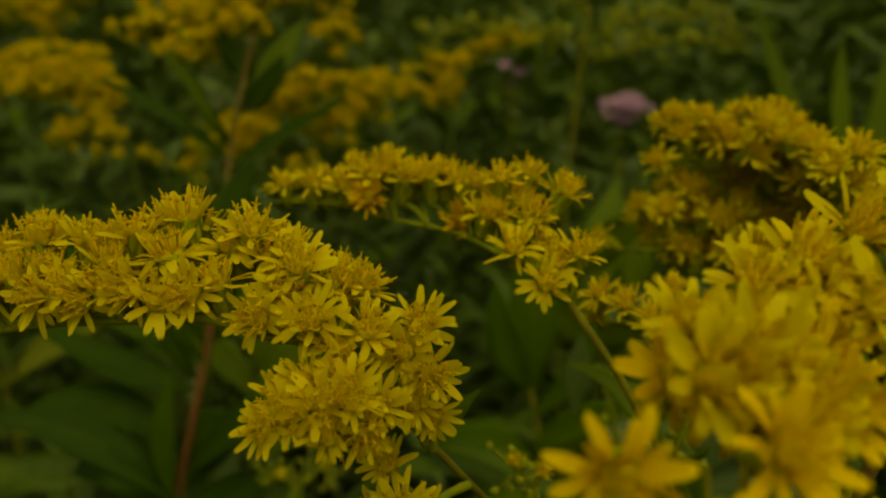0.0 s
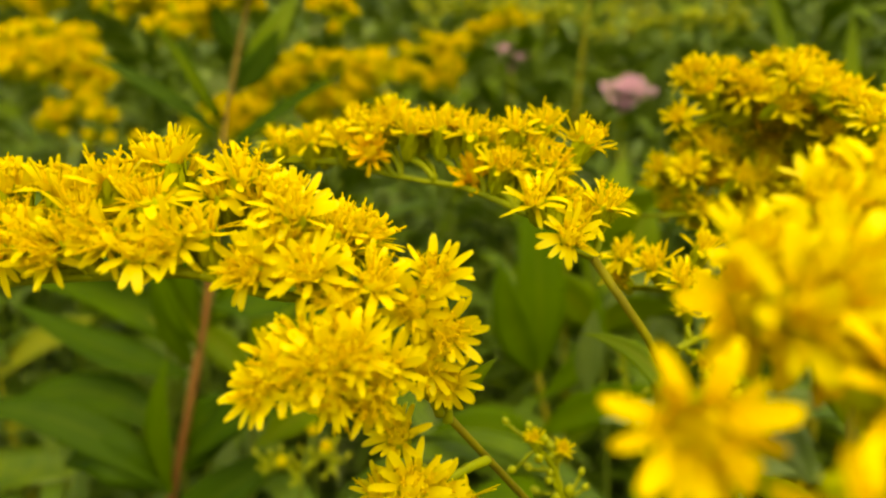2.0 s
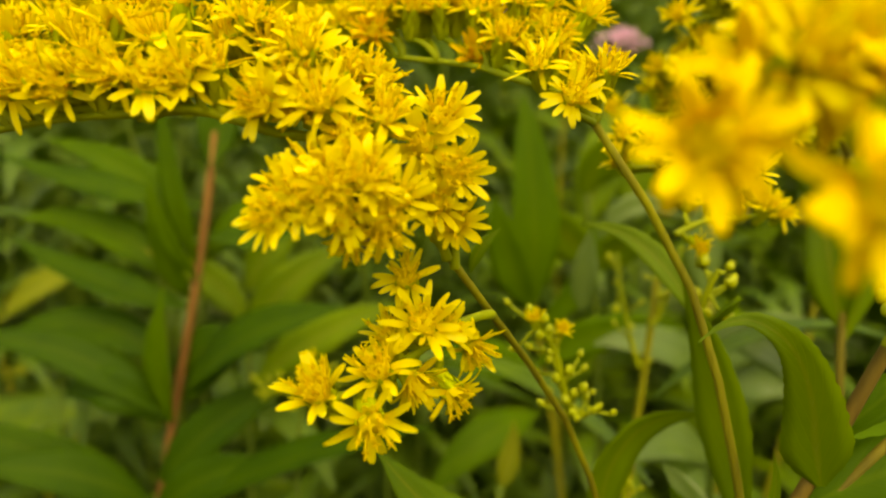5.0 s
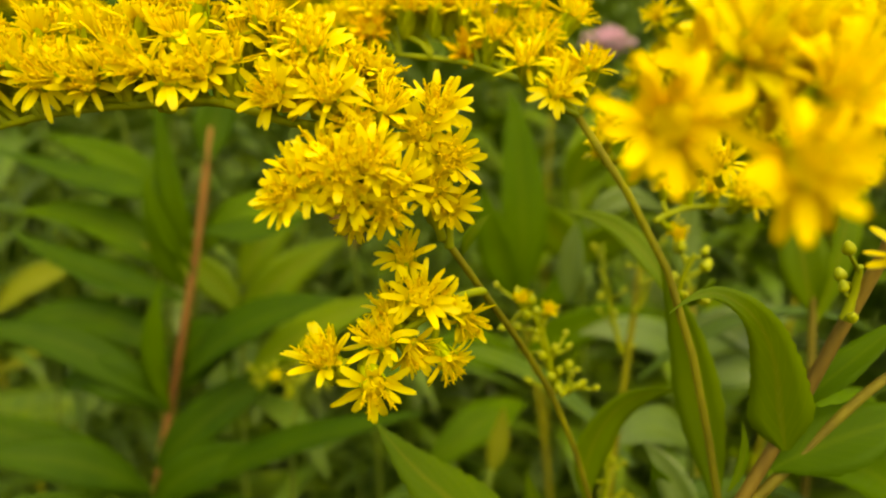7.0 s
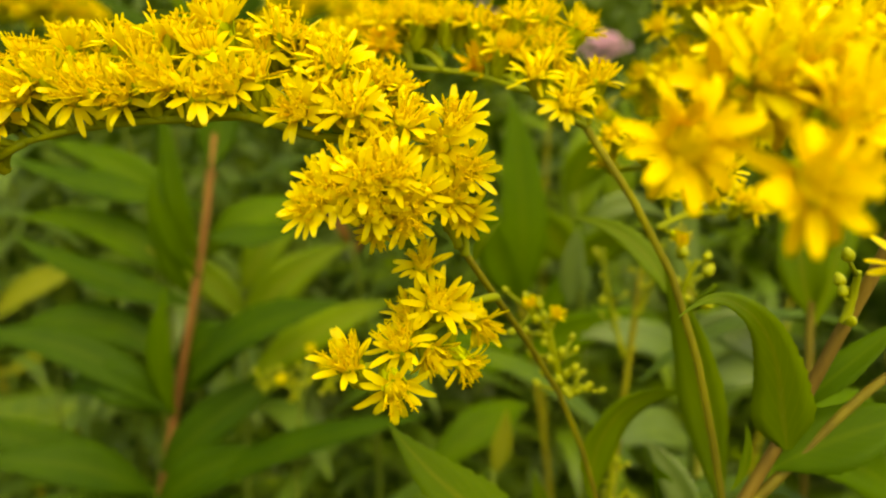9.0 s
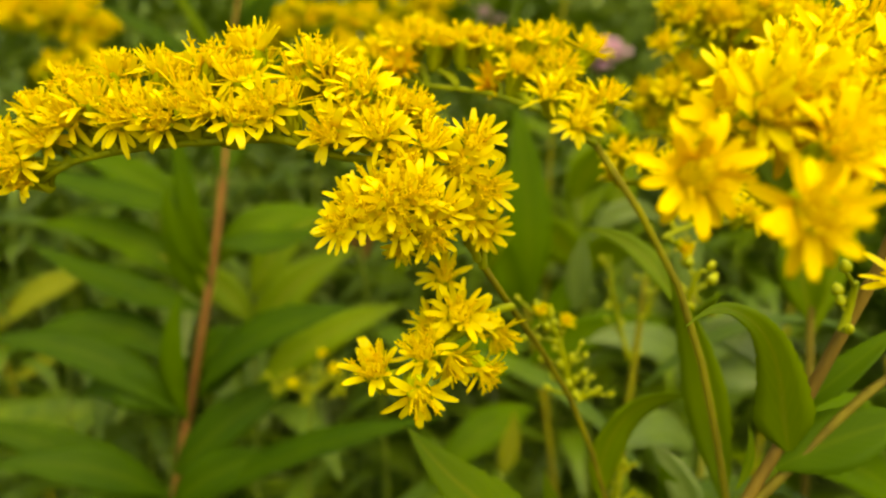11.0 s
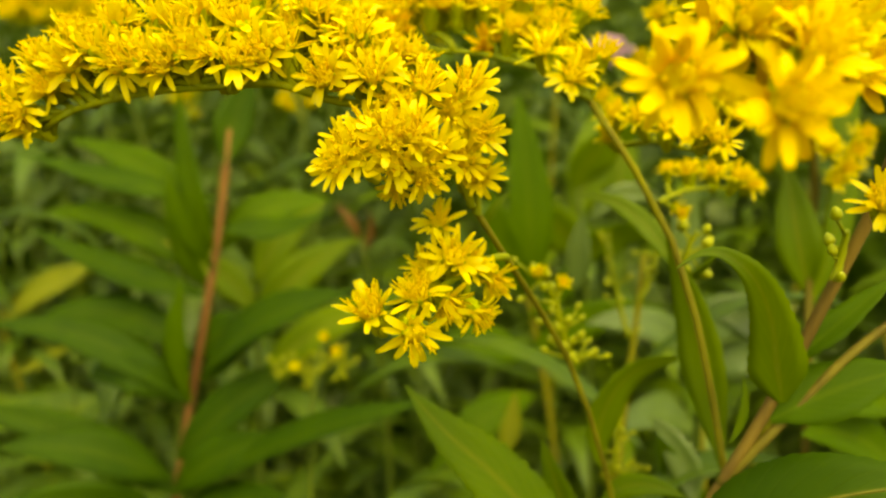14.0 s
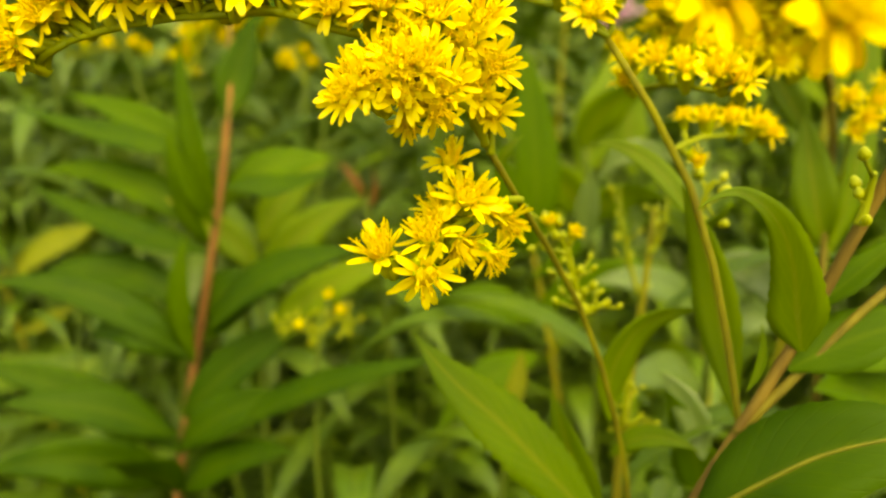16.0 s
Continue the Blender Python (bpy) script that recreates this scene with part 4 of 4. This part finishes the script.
shoot((4.0, 22.0, 0), [(4, 21.5, 60), (2.68, 18.03, 87.55), (2.26, 18.18, 89.44)], [
    (1.3, (0.2, -1, 0.2), (2.42, 18.06, 88.83), (2.35, 18.27, 91.77), (2.05, 18.65, 94.3)),
    (1.0, (-0.3, -1, 0.3), (2.34, 18.06, 88.83), (1.65, 17.76, 90.45), (1.33, 17.81, 91.81)),
    (0.61, (0.2, -1, 0.5), (2.42, 17.95, 88.22), (3.65, 17.77, 89.68), (3.81, 17.94, 91.27)),
    (0.94, (0.5, -0.7, 0.8), (2.52, 17.98, 87.24), (4.26, 17.51, 88.33), (5.95, 17.10, 88.67)),
    (1.08, (-0.5, -0.7, 0.8), (2.52, 17.92, 86.93), (0.62, 17.68, 87.51), (-0.61, 17.26, 87.18)),
    (1.08, (-0.2, -0.8, 0.8), (2.63, 17.95, 85.93), (1.19, 16.94, 85.71), (-0.32, 16.17, 84.51))], mat=MID)
shoot((-13, 33, 0), [(-13, 32, 60), (-16.36, 26.95, 81.05), (-17.74, 27.80, 85.60)], [
    (1.6, (0.1, -0.7, 1), (-18.43, 27.70, 84.91), (-16.00, 27.49, 86.60), (-12.90, 27.00, 87.90)),
    (1.3, (0.1, -0.5, 1), (-16.82, 26.84, 80.37), (-15.23, 26.50, 81.00), (-13.23, 26.08, 81.29)),
    (1.2, (0.1, -0.5, 1), (-17.28, 27.38, 83.32), (-15.68, 27.03, 83.92), (-14.34, 26.72, 84.72))], "shoot with pale yellowing leaves", LEAF_OLD)
shoot((9, 13, 0), [(9, 12.5, 60), (7.19, 8.96, 86.87), (6.57, 9.37, 90.39)], [
    (0.9, (-0.3, -0.7, 1), (6.79, 9.29, 89.16), (5.49, 8.80, 89.54), (4.54, 8.38, 89.37)),
    (0.9, (-0.3, -0.7, 1), (6.88, 9.06, 88.16), (5.65, 8.67, 88.99), (4.67, 8.14, 89.23)),
    (0.7, (-0.3, -0.7, 1), (4.00, 9.77, 86.39), (3.59, 9.48, 87.78), (3.09, 9.30, 88.72))], mat=MID)

shoot((10, 26, 0), [(10, 26, 60), (13.56, 24.24, 92.29), (13.71, 24.48, 94.04)], [
    (0.75, (0.1, -1, 0.1), (13.75, 24.48, 94.04), (13.44, 24.61, 96.54), (13.31, 24.67, 99.17)),
    (0.6, (-0.2, -1, 0.1), (13.53, 24.40, 93.45), (11.69, 24.66, 96.88), (10.31, 24.87, 100.62)),
    (0.9, (-0.3, -0.8, 0.6), (13.55, 24.29, 92.68), (11.47, 24.27, 93.99), (9.60, 23.97, 93.96)),
    (0.9, (0.3, -0.8, 0.6), (13.74, 24.29, 92.68), (14.53, 24.48, 95.60), (14.84, 24.67, 99.21))], mat=BRIGHT)
shoot((7.5, 21, 0), [(7.5, 20.5, 60), (6.18, 15.14, 86.84), (6.04, 15.80, 89.75)], [
    (1.0, (-0.4, -0.6, 1), (6.11, 15.38, 87.90), (7.08, 15.20, 89.06), (8.07, 14.62, 89.34)),
    (1.0, (0.2, -0.6, 1), (6.11, 15.26, 87.37), (7.08, 14.97, 88.03), (7.94, 14.26, 87.72)),
    (0.9, (-0.4, -0.6, 1), (6.11, 15.38, 87.90), (4.63, 15.02, 88.84), (3.23, 14.68, 88.94)),
    (1.0, (-0.2, -0.5, 1), (6.18, 14.96, 86.05), (4.88, 14.18, 86.96), (3.58, 13.20, 86.99)),
    (1.1, (0.1, -0.5, 1), (6.24, 14.78, 85.25), (5.37, 13.57, 86.15), (4.52, 12.52, 85.91)),
    (0.9, (0.1, -0.8, 0.5), (6.04, 15.77, 89.61), (5.83, 15.87, 90.96), (6.02, 15.96, 92.28))], mat=PALE)

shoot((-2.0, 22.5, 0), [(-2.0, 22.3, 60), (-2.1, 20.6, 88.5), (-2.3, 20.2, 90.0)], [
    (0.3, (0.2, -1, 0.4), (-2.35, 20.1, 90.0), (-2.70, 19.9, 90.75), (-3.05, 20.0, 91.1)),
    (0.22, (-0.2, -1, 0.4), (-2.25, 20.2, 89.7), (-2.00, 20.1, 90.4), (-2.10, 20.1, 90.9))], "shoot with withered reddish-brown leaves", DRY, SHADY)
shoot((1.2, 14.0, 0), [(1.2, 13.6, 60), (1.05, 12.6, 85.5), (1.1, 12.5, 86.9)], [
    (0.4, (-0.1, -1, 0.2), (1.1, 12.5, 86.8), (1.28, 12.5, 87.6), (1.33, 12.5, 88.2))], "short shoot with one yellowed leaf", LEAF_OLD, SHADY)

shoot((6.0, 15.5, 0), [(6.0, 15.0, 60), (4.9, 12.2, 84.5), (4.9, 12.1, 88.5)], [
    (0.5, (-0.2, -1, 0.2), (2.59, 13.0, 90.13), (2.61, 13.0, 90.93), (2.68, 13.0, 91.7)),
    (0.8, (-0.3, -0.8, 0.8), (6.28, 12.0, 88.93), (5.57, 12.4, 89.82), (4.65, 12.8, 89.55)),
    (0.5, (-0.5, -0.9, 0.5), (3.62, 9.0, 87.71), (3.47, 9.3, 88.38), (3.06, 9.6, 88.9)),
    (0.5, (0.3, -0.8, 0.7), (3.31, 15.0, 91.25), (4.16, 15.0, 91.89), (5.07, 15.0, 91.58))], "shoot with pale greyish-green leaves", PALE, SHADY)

# Bright leaves added behind, to lighten the dark gaps through their colour.
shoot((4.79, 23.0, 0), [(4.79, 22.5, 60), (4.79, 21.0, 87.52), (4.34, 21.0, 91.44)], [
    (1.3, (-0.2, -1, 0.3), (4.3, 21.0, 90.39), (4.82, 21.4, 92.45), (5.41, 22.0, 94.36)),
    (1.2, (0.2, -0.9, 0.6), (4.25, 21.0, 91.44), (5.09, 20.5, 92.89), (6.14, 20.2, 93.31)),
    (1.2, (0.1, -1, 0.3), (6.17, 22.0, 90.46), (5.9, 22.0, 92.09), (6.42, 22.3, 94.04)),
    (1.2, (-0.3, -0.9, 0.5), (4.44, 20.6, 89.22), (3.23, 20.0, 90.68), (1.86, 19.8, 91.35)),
    (1.1, (0.3, -0.8, 0.7), (4.44, 20.6, 89.05), (5.43, 20.0, 90.18), (6.49, 19.6, 90.08))], "leafy goldenrod shoot with broad bright green leaves", BRIGHT, SHADY)
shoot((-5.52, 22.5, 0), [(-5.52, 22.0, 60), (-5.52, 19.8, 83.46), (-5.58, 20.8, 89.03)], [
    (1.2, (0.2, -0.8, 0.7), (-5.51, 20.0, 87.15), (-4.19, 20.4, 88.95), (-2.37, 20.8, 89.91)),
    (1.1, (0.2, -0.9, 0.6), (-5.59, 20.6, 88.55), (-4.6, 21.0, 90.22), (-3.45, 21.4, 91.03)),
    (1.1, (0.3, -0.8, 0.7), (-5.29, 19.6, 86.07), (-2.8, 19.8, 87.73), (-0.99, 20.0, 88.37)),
    (1.0, (-0.3, -0.8, 0.7), (-5.53, 20.2, 87.61), (-6.97, 20.8, 89.03), (-8.37, 21.0, 89.33))], "leafy goldenrod shoot with broad bright green leaves", BRIGHT, SHADY)

# ---- pink flowers ----
def pink_flower(p, across, root):
    p = Vector(p)
    plant = thing("pink_flower", cm(root), "pale pink flower cluster on a leafy green stem", "flower", "pink flowers")
    stem(plant, [(root[0], root[1], -2), (root[0], root[1], 50), p - Vector((0, 0, 1.2))], 1.8, 1.1, STALK)
    for k in range(20):
        a, r = 2.4 * k + random.uniform(-0.3, 0.3), across / 2 * math.sqrt((k + 0.5) / 20)
        c = cm(p) + Vector((math.cos(a) * r, -0.8 * (across / 2 - r) + 0.5 * math.sin(a) * r, 0.45 * math.sin(a) * r + 0.35 * (across / 2 - r))) / 100 + Vector([random.uniform(-0.004, 0.004) for _ in range(3)])
        bm = bmesh.new()
        for j in range(5):
            b = 2 * math.pi * j / 5 + k
            out = Vector((math.cos(b), math.sin(b), 0.25))
            out = Vector((out.x, 0.6 * out.y - 0.25, out.z + 0.5 * out.y))
            blade(bm, [c, c + out * 0.0028, c + out * 0.0052 - Vector((0, 0, 0.0008))], 0.0036, (0, -0.7, 1), 6, 0.1, 0, 0.1, 0.6, blunt=0.5)
        tube(bm, [cm(p) - Vector((0, 0, 0.012)), c], 0.0006, 0.0005, 5, 4)
        part("floret", bm, PINK, plant)
    for k in range(8):
        i = p - Vector((0, 0, 3 + 2.6 * k))
        out = Vector((math.cos(2.4 * k), math.sin(2.4 * k), 0.15)) * random.uniform(4, 6.5)
        leaf(plant, [i, i + out * 0.5 + Vector((0, 0, 0.8)), i + out], 1.2, (0, 0, 1), mat=WEED, rows=12)


pink_flower((11.25, 46.19, 97.95), 2.8, (12, 49, 0))
pink_flower((4.70, 51.66, 100.85), 1.0, (5, 53, 0))


# ---- leafy weeds that fill the stand ----
def weed(seed, n, length, width, mat):
    random.seed(seed)
    p = thing("weed_plant", (0, 0, 0), "leafy green herb without flowers", "weed", "weeds")
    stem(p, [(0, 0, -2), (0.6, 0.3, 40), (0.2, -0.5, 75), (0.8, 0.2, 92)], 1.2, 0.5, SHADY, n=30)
    for k in range(n):
        z = 91 - 34 * (k / n) ** 1.1
        a = 2.4 * k + random.uniform(-0.4, 0.4)
        grow = min(1.0, 0.35 + 2.5 * k / n)
        l = length * grow * random.uniform(0.75, 1.2)
        out = Vector((math.cos(a), math.sin(a), 0))
        rise = random.uniform(0.1, 0.6)
        foot = Vector((0.5, 0, z))
        leaf(p, [foot, foot + out * l * 0.5 + Vector((0, 0, l * rise * 0.7)), foot + out * l + Vector((0, 0, l * (rise - 0.35)))], width * grow * random.uniform(0.8, 1.2), (0, 0, 1), mat=mat, rows=12)
    return p


WEEDS = [weed(11, 30, 6.0, 1.15, WEED), weed(12, 32, 5.0, 0.85, WEED), weed(13, 28, 6.8, 1.35, LIT), weed(14, 32, 5.4, 0.75, WEED), weed(15, 30, 6.0, 1.0, PALE)]
random.seed(5)
spots = []
while len(spots) < 95:
    y = random.uniform(0.115, 0.75)
    x = random.uniform(-0.62 * y - 0.09, 0.72 * y + 0.07)
    # the flowering plants in front keep their room
    if y < 0.21 and x < 0.015 or y < 0.15 and x < 0.06 or any((x - a) ** 2 + (y - b) ** 2 < 0.028**2 for a, b in spots):
        continue
    spots.append((x, y))
for k, (x, y) in enumerate(spots):
    tall = random.uniform(0.92, 1.04) + min(0.2, max(0.0, y - 0.25) * 0.6)
    if y > 0.36:
        tall += 0.04
    if y < 0.25:
        tall = random.uniform(0.86, 0.97)
    m = Matrix.Translation((x, y, 0)) @ Matrix.Rotation(random.uniform(0, 6.28), 4, "Z") @ Matrix.Rotation(random.uniform(-0.05, 0.05), 4, "X")
    if k < len(WEEDS):
        w = WEEDS[k]
        w.scale = (1, 1, tall)
        w.matrix_basis = m @ Matrix.Diagonal((1, 1, tall, 1))
    else:
        # Weeds further back are mostly pale: missing light made up in the leaf colour.
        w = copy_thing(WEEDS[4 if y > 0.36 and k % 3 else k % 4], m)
        w.scale = (1, 1, tall)


# ---- the dense greenery behind ----
def foliage(name, n, low, high, length, width, label, seed, mat=HEDGE):
    rng = np.random.default_rng(seed)
    bm = blade(bmesh.new(), [(0, 0, 0), (0, length / 2, length * 0.12), (0, length, 0)], width, (0, 0, 1), 3, 0.25, 0.0, 0.08)
    one = mesh_of("leaf_shape", bm, mat)
    v = np.empty(len(one.vertices) * 3)
    one.vertices.foreach_get("co", v)
    v = v.reshape(-1, 3)
    f = np.array([list(p.vertices) for p in one.polygons])
    uv = np.empty(len(one.loops) * 2)
    one.uv_layers[0].data.foreach_get("uv", uv)
    verts, faces = [], []
    for k in range(n):
        turn = np.array(Euler((rng.normal(-0.2, 0.6), rng.normal(0, 0.5), rng.uniform(0, 6.28))).to_matrix())
        spot = rng.uniform(low, high)
        spot[0] += rng.normal(0, 0.12)
        spot[1] += 0.15 * noise.noise((spot[0] * 4, spot[2] * 4, 0))
        top = high[2] * (0.9 + 0.18 * noise.noise((spot[0] * 5, spot[1] * 5, 7.0)))
        spot[2] = low[2] + (spot[2] - low[2]) * (top - low[2]) / (high[2] - low[2])
        verts.append(v * rng.uniform(0.6, 1.3) @ turn.T + spot)
        faces.append(f + k * len(v))
    me = bpy.data.meshes.new(name)
    me.from_pydata(np.concatenate(verts).tolist(), [], np.concatenate(faces).tolist())
    me.uv_layers.new(name="UVMap").data.foreach_set("uv", np.tile(uv, n))
    me.materials.append(mat)
    for q in me.polygons:
        q.use_smooth = True
    return tagged(new(name, me), label, "greenery", kind="stuff")


bm = bmesh.new()
bmesh.ops.create_cube(bm, size=1.0)
bmesh.ops.subdivide_edges(bm, edges=bm.edges, cuts=46, use_grid_fill=True)
for v in bm.verts:
    x, y, z = v.co.x * 7.0, 2.1 + 0.7 * v.co.y, 0.74 + 1.5 * v.co.z
    lump = noise.noise((x * 2, y * 3, z * 3)) + 0.5 * noise.noise((x * 7, y * 7, z * 7))
    v.co = Vector((x, y + 0.12 * lump, z + 0.1 * lump))
HEDGE_BODY = plain_material("hedge_body", (0.06, 0.1, 0.008), (0.13, 0.19, 0.02), 14.0, rough=0.9, relief=0.9, step=0.03)
tagged(new("hedge", mesh_of("hedge", bm, HEDGE_BODY)), "dark green hedge closing the view behind the flowers", "hedge", kind="structure")
foliage("far_greenery", 7500, (-1.3, 0.8, 0.0), (1.45, 1.6, 1.48), 0.085, 0.03, "dense dark green undergrowth behind the flowers", 3)
foliage("low_greenery", 5800, (-0.6, 0.24, 0.02), (0.75, 0.85, 0.98), 0.085, 0.021, "dense green leaves low among the stems", 4, LOW)
